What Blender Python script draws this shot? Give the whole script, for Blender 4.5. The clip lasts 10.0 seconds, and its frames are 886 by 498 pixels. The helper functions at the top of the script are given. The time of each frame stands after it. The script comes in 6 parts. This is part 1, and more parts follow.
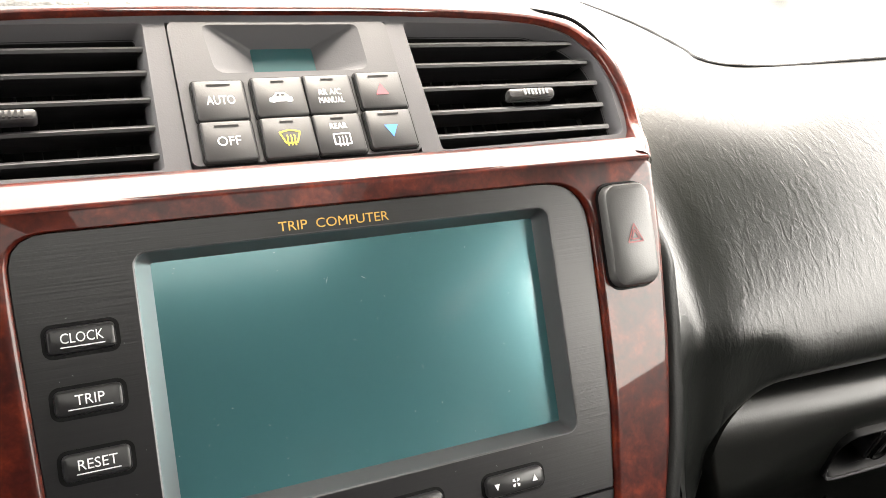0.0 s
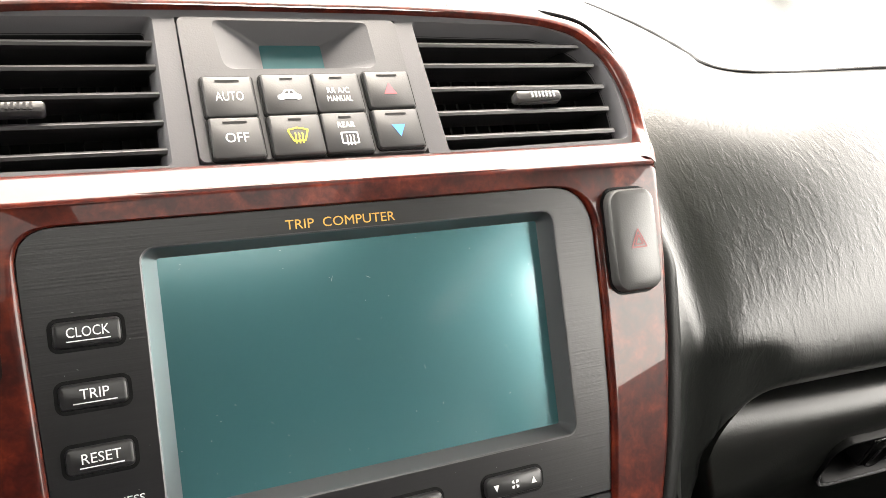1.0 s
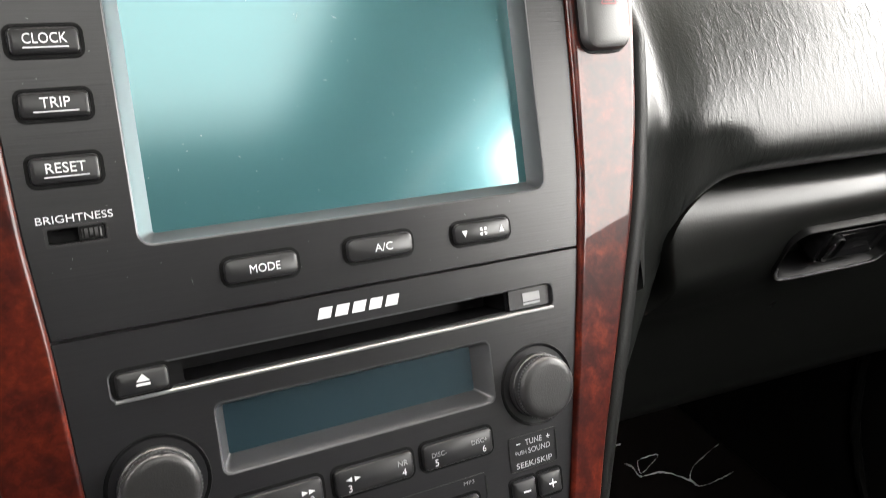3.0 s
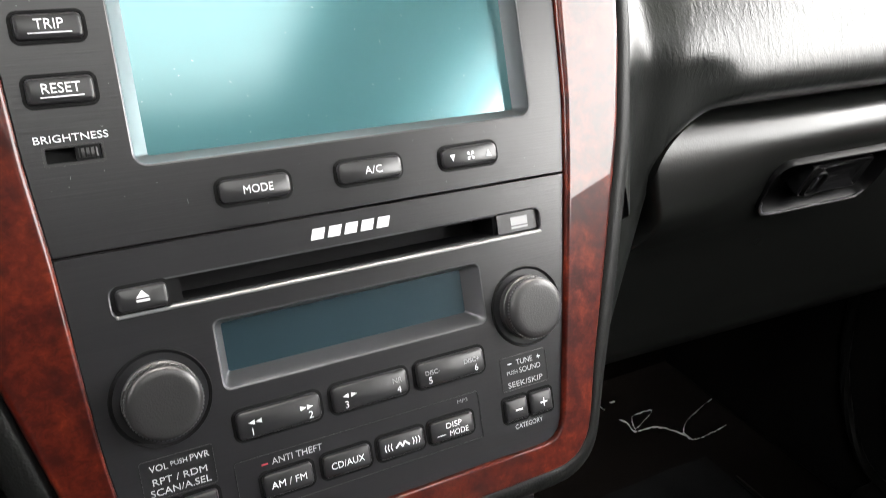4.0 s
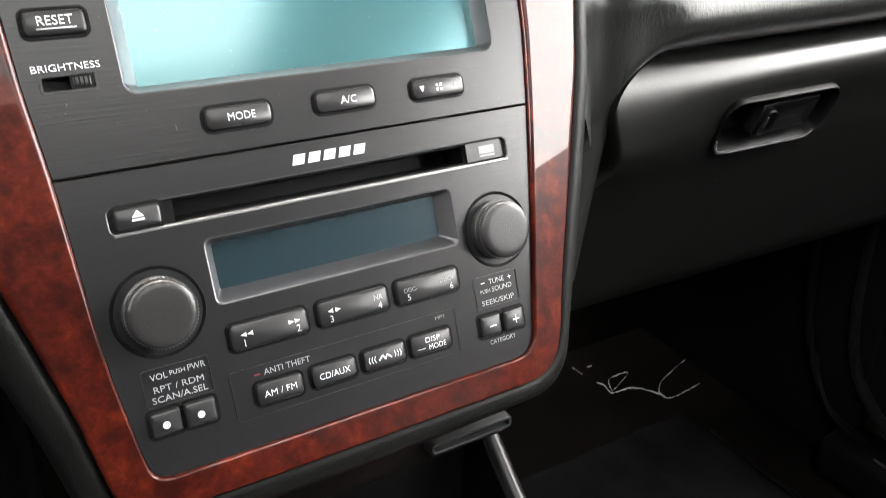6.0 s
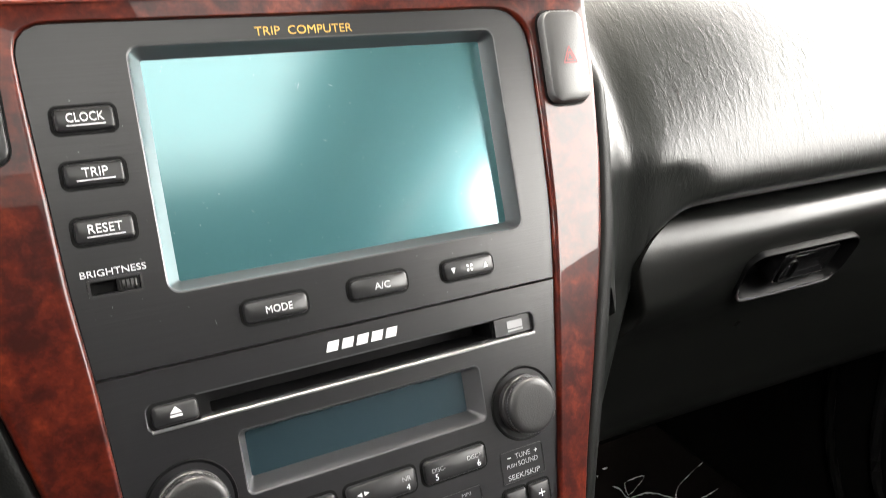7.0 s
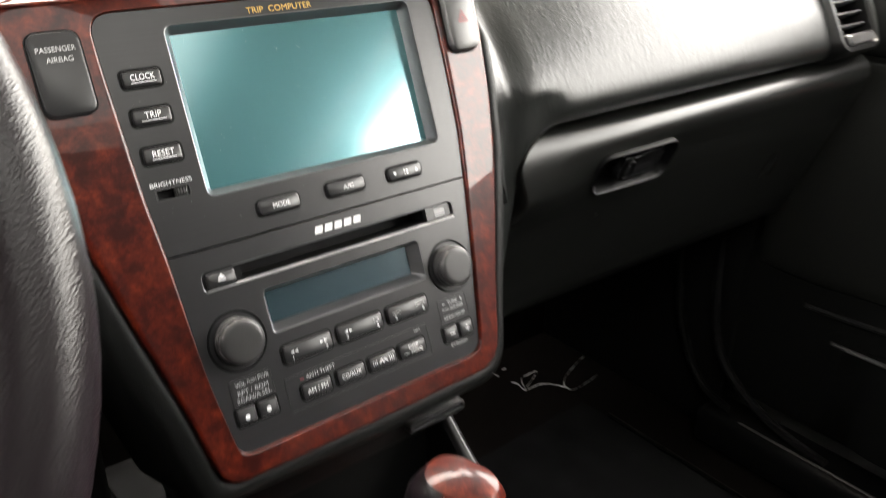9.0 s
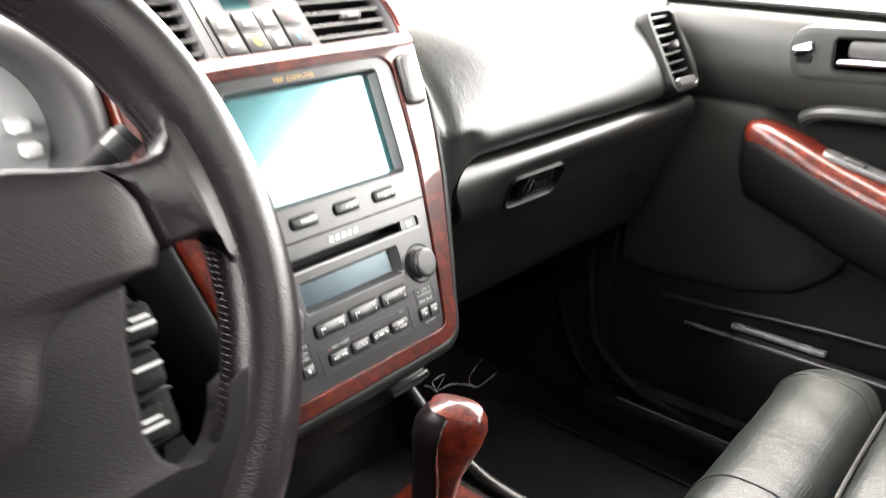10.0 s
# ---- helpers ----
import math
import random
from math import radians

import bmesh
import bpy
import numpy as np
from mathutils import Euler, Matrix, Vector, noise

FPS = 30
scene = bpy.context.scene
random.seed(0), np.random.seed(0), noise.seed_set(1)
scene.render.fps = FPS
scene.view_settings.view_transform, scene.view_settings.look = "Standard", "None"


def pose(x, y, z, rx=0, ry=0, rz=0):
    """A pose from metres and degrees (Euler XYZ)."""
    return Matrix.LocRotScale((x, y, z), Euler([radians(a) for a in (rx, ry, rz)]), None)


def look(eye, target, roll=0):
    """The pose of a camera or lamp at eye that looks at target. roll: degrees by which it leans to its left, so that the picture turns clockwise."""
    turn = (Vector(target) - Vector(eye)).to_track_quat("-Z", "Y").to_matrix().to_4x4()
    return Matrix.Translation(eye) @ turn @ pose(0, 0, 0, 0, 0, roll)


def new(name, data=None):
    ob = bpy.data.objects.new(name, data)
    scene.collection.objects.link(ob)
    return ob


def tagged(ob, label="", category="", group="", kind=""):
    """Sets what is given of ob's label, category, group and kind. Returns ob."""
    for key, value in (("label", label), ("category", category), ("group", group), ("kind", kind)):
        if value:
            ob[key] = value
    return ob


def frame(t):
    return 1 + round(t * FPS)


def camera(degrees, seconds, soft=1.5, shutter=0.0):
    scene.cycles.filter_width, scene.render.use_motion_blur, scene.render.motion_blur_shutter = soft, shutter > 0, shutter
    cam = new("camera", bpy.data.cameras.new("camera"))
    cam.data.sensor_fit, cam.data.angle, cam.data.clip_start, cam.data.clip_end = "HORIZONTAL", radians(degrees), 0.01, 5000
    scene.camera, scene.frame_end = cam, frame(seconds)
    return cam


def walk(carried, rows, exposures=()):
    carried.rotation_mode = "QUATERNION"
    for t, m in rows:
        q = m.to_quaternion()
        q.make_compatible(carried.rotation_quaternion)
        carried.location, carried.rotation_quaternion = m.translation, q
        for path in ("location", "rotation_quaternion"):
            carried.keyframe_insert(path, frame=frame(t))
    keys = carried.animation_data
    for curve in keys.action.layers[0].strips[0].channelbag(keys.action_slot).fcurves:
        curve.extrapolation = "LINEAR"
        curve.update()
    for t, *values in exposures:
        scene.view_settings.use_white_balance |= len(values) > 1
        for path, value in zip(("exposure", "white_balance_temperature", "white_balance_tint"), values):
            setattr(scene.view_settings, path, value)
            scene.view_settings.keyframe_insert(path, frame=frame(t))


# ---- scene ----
cam = camera(57.0, 10.0, soft=0.85, shutter=0.5)
PATH = [
    (0, (-0.0898, -0.2242, 0.8012), (0.3251, 0.6236, 0.4709), 1.78),
    (0.5, (-0.0915, -0.2250, 0.8028), (0.3266, 0.6179, 0.4639), 2.59),
    (1, (-0.0937, -0.2221, 0.8041), (0.3271, 0.6200, 0.4666), 3.29),
    (1.5, (-0.0934, -0.2243, 0.7955), (0.3270, 0.6067, 0.4313), 3.72),
    (2, (-0.0912, -0.2338, 0.7749), (0.3446, 0.5791, 0.3883), 4.06),
    (2.5, (-0.0956, -0.2377, 0.7578), (0.3432, 0.5571, 0.3388), 4.19),
    (4, (-0.1073, -0.2617, 0.7288), (0.3376, 0.5097, 0.2738), 2.95),
    (4.5, (-0.1073, -0.2665, 0.7244), (0.3192, 0.4943, 0.2351), 1.97),
    (5, (-0.1099, -0.2814, 0.7186), (0.3266, 0.4671, 0.2195), 2.58),
    (5.2, (-0.1171, -0.2854, 0.7105), (0.3404, 0.4558, 0.2192), 2.64),
    (6.3, (-0.1240, -0.2934, 0.7159), (0.3482, 0.4756, 0.2851), 1.14),
    (6.5, (-0.1251, -0.2851, 0.7271), (0.3526, 0.4938, 0.3206), 1.37),
    (7, (-0.1229, -0.2738, 0.7619), (0.3478, 0.5164, 0.3694), 2.20),
    (7.5, (-0.1248, -0.2758, 0.7684), (0.3460, 0.5171, 0.3816), 2.22),
    (8, (-0.1261, -0.2803, 0.7701), (0.3477, 0.5095, 0.3805), 1.74),
    (8.3, (-0.1386, -0.2959, 0.7809), (0.3405, 0.4881, 0.3862), 1.28),
    (8.5, (-0.1523, -0.3289, 0.7835), (0.3410, 0.4565, 0.4095), -0.93),
    (8.6, (-0.1704, -0.3342, 0.7923), (0.3456, 0.4254, 0.3965), -0.07),
    (9, (-0.2344, -0.3821, 0.7912), (0.3440, 0.3091, 0.3579), 1.16),
    (9.3, (-0.2796, -0.4083, 0.8050), (0.3498, 0.2344, 0.3684), 2.35),
    (9.4, (-0.2953, -0.4157, 0.8097), (0.3517, 0.2163, 0.3831), 1.96),
    (9.5, (-0.3085, -0.4300, 0.8087), (0.3434, 0.2006, 0.3876), 1.79),
    (9.6, (-0.3298, -0.4302, 0.8101), (0.3368, 0.1792, 0.3809), 2.32),
    (9.7, (-0.3487, -0.4305, 0.8125), (0.3305, 0.1648, 0.3831), 2.09),
    (9.8, (-0.3692, -0.4338, 0.8189), (0.3211, 0.1549, 0.3983), 2.05),
    (9.9, (-0.3944, -0.4392, 0.8267), (0.3100, 0.1454, 0.4241), 1.91),
    (10, (-0.4187, -0.4464, 0.8355), (0.2982, 0.1353, 0.4512), 1.49),
]
LIFT = 0.15
EXPOSURES = [(0.0, 4.85, 7400, 10), (1.5, 4.85, 7400, 10), (4.0, 5.42, 6950, 10), (5.0, 5.60, 6950, 10), (6.5, 5.6, 7050, 10), (7.5, 5.15, 7300, 10), (8.5, 5.15, 7300, 10), (9.0, 5.1, 7300, 10), (9.5, 5.5, 7200, 10), (10.0, 5.72, 7100, 10)]
walk(cam, [(t, look(eye, target, roll)) for t, eye, target, roll in PATH], [(t, stops + LIFT, kelvin + 150, tint) for t, stops, kelvin, tint in EXPOSURES])

# ---------- daylight ----------
world = bpy.data.worlds.new("sky")
scene.world = world
world.use_nodes = True
wn, wl = world.node_tree.nodes, world.node_tree.links
sky = wn.new("ShaderNodeTexSky")
sky.sky_type = "NISHITA"
sky.sun_disc = False
sky.sun_elevation, sky.sun_rotation = radians(72), radians(60)
sky.air_density, sky.dust_density, sky.ozone_density = 1.0, 3.0, 1.0
wn["Background"].inputs["Strength"].default_value = 0.15
pale = wn.new("ShaderNodeHueSaturation")
pale.inputs["Saturation"].default_value = 0.35
wl.new(sky.outputs["Color"], pale.inputs["Color"])
haze = wn.new("ShaderNodeMix")  # an even overcast veil over the clear sky
haze.data_type = "RGBA"
haze.inputs[0].default_value, haze.inputs[7].default_value = 0.5, (5.0, 5.05, 5.1, 1)
wl.new(pale.outputs["Color"], haze.inputs[6])
wl.new(haze.outputs[2], wn["Background"].inputs["Color"])
sun = new("sun", bpy.data.lights.new("sun", "SUN"))
sun.data.energy, sun.data.angle, sun.data.color = 0.3, radians(15), (1.0, 0.99, 0.97)
sun.rotation_euler = (radians(18), 0, radians(180 - 60))

# ---------- materials ----------
def nodes(name):
    m = bpy.data.materials.new(name)
    m.use_nodes = True
    return m, m.node_tree.nodes, m.node_tree.links, m.node_tree.nodes["Principled BSDF"]


def surf(name, col, rough, metal=0.0, var=0.25, scale=30, bump=0.0, bscale=400, stretch=(1, 1, 1), coat=0.0, rvar=0.08, spec=0.5):
    """A surface with colour variation at a coarse scale and relief at a fine one."""
    m, n, l, p = nodes(name)
    tc, mp = n.new("ShaderNodeTexCoord"), n.new("ShaderNodeMapping")
    mp.inputs["Scale"].default_value = stretch
    l.new(tc.outputs["Object"], mp.inputs["Vector"])
    big, ramp = n.new("ShaderNodeTexNoise"), n.new("ShaderNodeMix")
    big.inputs["Scale"].default_value, big.inputs["Detail"].default_value = scale, 6
    l.new(mp.outputs["Vector"], big.inputs["Vector"])
    ramp.data_type = "RGBA"
    ramp.inputs[6].default_value = (*[c * (1 - var) for c in col], 1)
    ramp.inputs[7].default_value = (*[min(1, c * (1 + var)) for c in col], 1)
    l.new(big.outputs["Fac"], ramp.inputs[0])
    l.new(ramp.outputs[2], p.inputs["Base Color"])
    rr = n.new("ShaderNodeMapRange")
    rr.inputs["To Min"].default_value, rr.inputs["To Max"].default_value = max(0.02, rough - rvar), min(1, rough + rvar)
    l.new(big.outputs["Fac"], rr.inputs["Value"])
    l.new(rr.outputs["Result"], p.inputs["Roughness"])
    p.inputs["Metallic"].default_value, p.inputs["Coat Weight"].default_value = metal, coat
    p.inputs["Coat Roughness"].default_value, p.inputs["Specular IOR Level"].default_value = 0.04, spec
    if bump:
        fine, bp = n.new("ShaderNodeTexNoise"), n.new("ShaderNodeBump")
        fine.inputs["Scale"].default_value, fine.inputs["Detail"].default_value = bscale, 4
        l.new(mp.outputs["Vector"], fine.inputs["Vector"])
        bp.inputs["Strength"].default_value, bp.inputs["Distance"].default_value = bump, 0.001
        l.new(fine.outputs["Fac"], bp.inputs["Height"])
        l.new(bp.outputs["Normal"], p.inputs["Normal"])
    return m


def vinyl(name, col, rough, wrinkle, grain, wscale=70.0, stretch=(1.0, 1.0, 0.35), spec=0.5, crease=0.0):
    """Padded vinyl or leather: long wrinkles over a fine pebble grain; crease adds short sharp folds in patches."""
    m, n, l, p = nodes(name)
    tc, mp = n.new("ShaderNodeTexCoord"), n.new("ShaderNodeMapping")
    p.inputs["Specular IOR Level"].default_value = spec
    mp.inputs["Scale"].default_value, mp.inputs["Rotation"].default_value = stretch, (0.2, 0.5, 0)
    l.new(tc.outputs["Object"], mp.inputs["Vector"])
    w, v, big = n.new("ShaderNodeTexNoise"), n.new("ShaderNodeTexVoronoi"), n.new("ShaderNodeTexNoise")
    w.inputs["Scale"].default_value, w.inputs["Detail"].default_value, w.inputs["Distortion"].default_value = wscale, 4, 1.0
    v.inputs["Scale"].default_value = 900
    big.inputs["Scale"].default_value = 9
    l.new(mp.outputs["Vector"], w.inputs["Vector"])
    l.new(tc.outputs["Object"], v.inputs["Vector"])
    l.new(tc.outputs["Object"], big.inputs["Vector"])
    b1, b2 = n.new("ShaderNodeBump"), n.new("ShaderNodeBump")
    b1.inputs["Strength"].default_value, b1.inputs["Distance"].default_value = wrinkle, 0.002
    b2.inputs["Strength"].default_value, b2.inputs["Distance"].default_value = grain, 0.0006
    l.new(w.outputs["Fac"], b1.inputs["Height"])
    l.new(v.outputs["Distance"], b2.inputs["Height"])
    l.new(b1.outputs["Normal"], b2.inputs["Normal"])
    l.new(b2.outputs["Normal"], p.inputs["Normal"])
    if crease:
        c, cr, patch, pm, mul, b3 = n.new("ShaderNodeTexNoise"), n.new("ShaderNodeMapRange"), n.new("ShaderNodeTexNoise"), n.new("ShaderNodeMapRange"), n.new("ShaderNodeMath"), n.new("ShaderNodeBump")
        c.inputs["Scale"].default_value, c.inputs["Detail"].default_value, c.inputs["Distortion"].default_value = wscale * 1.3, 2, 1.1
        cr.interpolation_type = "SMOOTHSTEP"
        cr.inputs["From Min"].default_value, cr.inputs["From Max"].default_value = 0.50, 0.64
        patch.inputs["Scale"].default_value, patch.inputs["Detail"].default_value = 26, 2
        pm.inputs["From Min"].default_value, pm.inputs["From Max"].default_value, pm.inputs["To Min"].default_value = 0.35, 0.65, 0.25
        mul.operation = "MULTIPLY"
        l.new(mp.outputs["Vector"], c.inputs["Vector"])
        l.new(tc.outputs["Object"], patch.inputs["Vector"])
        l.new(c.outputs["Fac"], cr.inputs["Value"])
        l.new(patch.outputs["Fac"], pm.inputs["Value"])
        l.new(cr.outputs["Result"], mul.inputs[0])
        l.new(pm.outputs["Result"], mul.inputs[1])
        b3.inputs["Strength"].default_value, b3.inputs["Distance"].default_value = crease, 0.0009
        l.new(mul.outputs[0], b3.inputs["Height"])
        l.new(b3.outputs["Normal"], b1.inputs["Normal"])
    mr = n.new("ShaderNodeMapRange")
    mr.inputs["To Min"].default_value, mr.inputs["To Max"].default_value = rough - 0.06, rough + 0.08
    l.new(big.outputs["Fac"], mr.inputs["Value"])
    l.new(mr.outputs["Result"], p.inputs["Roughness"])
    mx = n.new("ShaderNodeMix")
    mx.data_type = "RGBA"
    mx.inputs[6].default_value = (*[c * 0.7 for c in col], 1)
    mx.inputs[7].default_value = (*[c * 1.3 for c in col], 1)
    l.new(w.outputs["Fac"], mx.inputs[0])
    l.new(mx.outputs[2], p.inputs["Base Color"])
    return m


def seat_hide(name):
    """Seat leather: pebble grain, creases and rows of fine perforations."""
    m = vinyl(name, (0.0080, 0.0098, 0.0092), 0.37, 0.40, 0.40, wscale=45.0, stretch=(1.0, 0.6, 0.6), spec=0.45)
    n, l = m.node_tree.nodes, m.node_tree.links
    p = n["Principled BSDF"]
    tc, last = n.new("ShaderNodeTexCoord"), p.inputs["Normal"].links[0].from_socket
    for d, s in (("X", 110.0), ("Z", 110.0)):
        w, b = n.new("ShaderNodeTexWave"), n.new("ShaderNodeBump")
        w.bands_direction = d
        w.inputs["Scale"].default_value, w.inputs["Distortion"].default_value = s, 0.6
        b.inputs["Strength"].default_value, b.inputs["Distance"].default_value = 0.16, 0.0006
        l.new(tc.outputs["Object"], w.inputs["Vector"])
        l.new(w.outputs["Fac"], b.inputs["Height"])
        l.new(last, b.inputs["Normal"])
        last = b.outputs["Normal"]
    l.new(last, p.inputs["Normal"])
    return m


def burl(name):
    """Lacquered red burl veneer: clouded figure, dark knots, thick clear coat."""
    m, n, l, p = nodes(name)
    tc = n.new("ShaderNodeTexCoord")
    a, b, c = n.new("ShaderNodeTexNoise"), n.new("ShaderNodeTexNoise"), n.new("ShaderNodeTexVoronoi")
    a.inputs["Scale"].default_value, a.inputs["Detail"].default_value, a.inputs["Distortion"].default_value = 95, 8, 0.5
    b.inputs["Scale"].default_value, b.inputs["Detail"].default_value, b.inputs["Distortion"].default_value = 520, 5, 0.6
    c.inputs["Scale"].default_value = 210
    for t in (a, b, c):
        l.new(tc.outputs["Object"], t.inputs["Vector"])
    add = n.new("ShaderNodeMath")
    add.operation = "MULTIPLY_ADD"
    add.inputs[1].default_value = 0.35
    l.new(b.outputs["Fac"], add.inputs[0])
    l.new(a.outputs["Fac"], add.inputs[2])
    sub = n.new("ShaderNodeMath")
    sub.operation = "MULTIPLY_ADD"
    sub.inputs[1].default_value = 0.10
    l.new(c.outputs["Distance"], sub.inputs[0])
    l.new(add.outputs[0], sub.inputs[2])
    r = n.new("ShaderNodeValToRGB")
    e = r.color_ramp.elements
    e[0].position, e[0].color = 0.54, (0.019, 0.0021, 0.0014, 1)
    e[1].position, e[1].color = 1.0, (0.122, 0.0175, 0.0068, 1)
    for pos, colr in ((0.66, (0.031, 0.0034, 0.0020, 1)), (0.82, (0.064, 0.0074, 0.0034, 1))):
        x = e.new(pos)
        x.color = colr
    l.new(sub.outputs[0], r.inputs["Fac"])
    l.new(r.outputs["Color"], p.inputs["Base Color"])
    p.inputs["Roughness"].default_value, p.inputs["Coat Weight"].default_value, p.inputs["Coat Roughness"].default_value = 0.40, 0.38, 0.025
    p.inputs["Specular IOR Level"].default_value = 0.15
    return m


def glass(name, tint=(1, 1, 1)):
    m, n, l, p = nodes(name)
    tr, gl, mx, lw = n.new("ShaderNodeBsdfTransparent"), n.new("ShaderNodeBsdfGlossy"), n.new("ShaderNodeMixShader"), n.new("ShaderNodeLayerWeight")
    pw, fr = n.new("ShaderNodeMath"), n.new("ShaderNodeMath")
    pw.operation, fr.operation = "POWER", "MULTIPLY_ADD"
    pw.inputs[1].default_value, fr.inputs[1].default_value, fr.inputs[2].default_value = 5.0, 0.9, 0.04
    lw.inputs["Blend"].default_value = 0.5
    l.new(lw.outputs["Facing"], pw.inputs[0])
    l.new(pw.outputs[0], fr.inputs[0])
    tr.inputs["Color"].default_value = (*tint, 1)
    gl.inputs["Roughness"].default_value = 0.0
    l.new(fr.outputs[0], mx.inputs["Fac"])
    l.new(tr.outputs[0], mx.inputs[1])
    l.new(gl.outputs[0], mx.inputs[2])
    l.new(mx.outputs[0], n["Material Output"].inputs["Surface"])
    return m


WOOD = burl("red_burl_veneer")
FACE = surf("charcoal_brushed_plastic", (0.0104, 0.0102, 0.0116), 0.30, var=0.25, scale=900, bump=0.07, bscale=1500, stretch=(0.02, 1, 1), rvar=0.03, spec=0.45)
TRIM = surf("grey_moulded_plastic", (0.068, 0.067, 0.0725), 0.56, var=0.10, bump=0.07, bscale=1500, spec=0.2)
CPAN = surf("dark_grey_climate_plastic", (0.056, 0.0555, 0.0595), 0.52, var=0.10, bump=0.06, bscale=1500, spec=0.22)
BEZEL = surf("dark_satin_bezel", (0.085, 0.085, 0.090), 0.29, metal=0.5, var=0.1, rvar=0.02, spec=0.55)
SATIN = surf("satin_grey_bezel", (0.15, 0.15, 0.155), 0.32, metal=0.5, var=0.1, bump=0.05, bscale=1200)
BUTTON = surf("black_button_plastic", (0.010, 0.010, 0.011), 0.33, var=0.15, rvar=0.03, spec=0.45)
CLIMB = surf("dark_climate_button", (0.022, 0.0218, 0.0232), 0.46, var=0.10, bump=0.06, bscale=1600, spec=0.24)
BLACK = surf("black_gap_plastic", (0.004, 0.004, 0.0045), 0.6, var=0.1, spec=0.12)
KNOB = surf("soft_grey_knob", (0.016, 0.0157, 0.0163), 0.36, var=0.12, bump=0.12, bscale=1600)
SLAT = surf("black_vent_plastic", (0.012, 0.0112, 0.0128), 0.36, var=0.2, bump=0.08, bscale=1500)
PAD = vinyl("black_dash_vinyl", (0.0050, 0.0056, 0.0053), 0.335, 0.11, 0.08, wscale=185.0, stretch=(1.0, 0.42, 0.30), spec=0.42, crease=0.115)
SURR = vinyl("black_surround_vinyl", (0.0046, 0.0049, 0.0048), 0.46, 0.02, 0.16, wscale=190.0, spec=0.17)
SMOOTH = vinyl("black_lower_vinyl", (0.0018, 0.0019, 0.0019), 0.37, 0.03, 0.12, wscale=160.0, spec=0.20)
LID = vinyl("black_glove_box_vinyl", (0.0027, 0.0029, 0.0027), 0.290, 0.025, 0.06, wscale=160.0, spec=0.40)
DOOR = vinyl("dark_grey_door_vinyl", (0.0105, 0.0110, 0.0104), 0.42, 0.04, 0.30, spec=0.38)
LEATHER = seat_hide("black_seat_leather")
HUB = vinyl("dark_hub_vinyl", (0.0098, 0.0080, 0.0094), 0.46, 0.004, 0.25, spec=0.16)
RIM = vinyl("black_wheel_leather", (0.0064, 0.0045, 0.0057), 0.27, 0.05, 0.22, wscale=300.0, stretch=(1.0, 1.0, 1.0), spec=0.30)
CARPET = surf("black_carpet", (0.0052, 0.0043, 0.0039), 0.95, var=0.4, scale=200, bump=0.9, bscale=1500, spec=0.02)
RUBBER = surf("charcoal_floor_mat", (0.0064, 0.0066, 0.0070), 0.85, var=0.75, scale=26, bump=0.8, bscale=900, spec=0.05)
HAZ = surf("satin_grey_rocker", (0.040, 0.0392, 0.0394), 0.38, var=0.12, bump=0.08, bscale=1600)
DUST = surf("pale_dust", (0.16, 0.17, 0.17), 0.9, var=0.3)
WHITE = surf("white_print", (0.72, 0.72, 0.74), 0.5, var=0.05)
PALE = surf("pale_grey_print", (0.42, 0.42, 0.43), 0.5, var=0.05)
DIM = surf("grey_print", (0.30, 0.30, 0.31), 0.5, var=0.05)
GOLD = surf("gold_print", (0.62, 0.36, 0.07), 0.5, var=0.08)
YELLOW = surf("yellow_print", (0.75, 0.55, 0.03), 0.5, var=0.05)
DULLRED = surf("dull_red_print", (0.26, 0.045, 0.05), 0.5, var=0.05)
RED = surf("red_print", (0.30, 0.030, 0.045), 0.5, var=0.05)
BLUE = surf("blue_print", (0.02, 0.17, 0.55), 0.5, var=0.05)
CHROME = surf("chrome", (0.75, 0.75, 0.76), 0.12, metal=1.0, var=0.05, rvar=0.04)
LCD = surf("teal_screen", (0.061, 0.184, 0.203), 0.33, metal=0.58, var=0.05, scale=12, rvar=0.02, coat=0.8)
LCD.node_tree.nodes["Principled BSDF"].inputs["Coat Roughness"].default_value = 0.10
LCD.node_tree.links.remove(LCD.node_tree.nodes["Principled BSDF"].inputs["Roughness"].links[0])
LCD.node_tree.nodes["Principled BSDF"].inputs["Roughness"].default_value = 0.20
LCD.node_tree.nodes["Principled BSDF"].inputs["Coat IOR"].default_value = 1.7
LCD3 = surf("teal_climate_display", (0.018, 0.060, 0.066), 0.22, var=0.06, scale=12, rvar=0.02)
LCD2 = surf("teal_radio_display", (0.021, 0.042, 0.053), 0.22, metal=0.4, var=0.06, scale=12, rvar=0.02)
FILM_GLINT = surf("film_glint_white", (0.78, 0.79, 0.80), 0.10, var=0.1)
ROOFM = surf("grey_headliner", (0.52, 0.525, 0.53), 0.9, var=0.1, scale=300, bump=0.3, bscale=900)
PILLAR = surf("dark_pillar_trim", (0.22, 0.22, 0.222), 0.7, var=0.1, scale=200, bump=0.2, bscale=900)
PAINT = surf("car_shell", (0.05, 0.05, 0.05), 0.6, var=0.1)
GRASS = surf("grass_ground", (0.026, 0.034, 0.009), 0.95, var=0.6, scale=8, bump=1.0, bscale=60)
GLASS = glass("window_glass")
ROOFTINT = glass("sunroof_glass", (0.46, 0.465, 0.46))
TINT = glass("tinted_glass", (0.12, 0.124, 0.123))

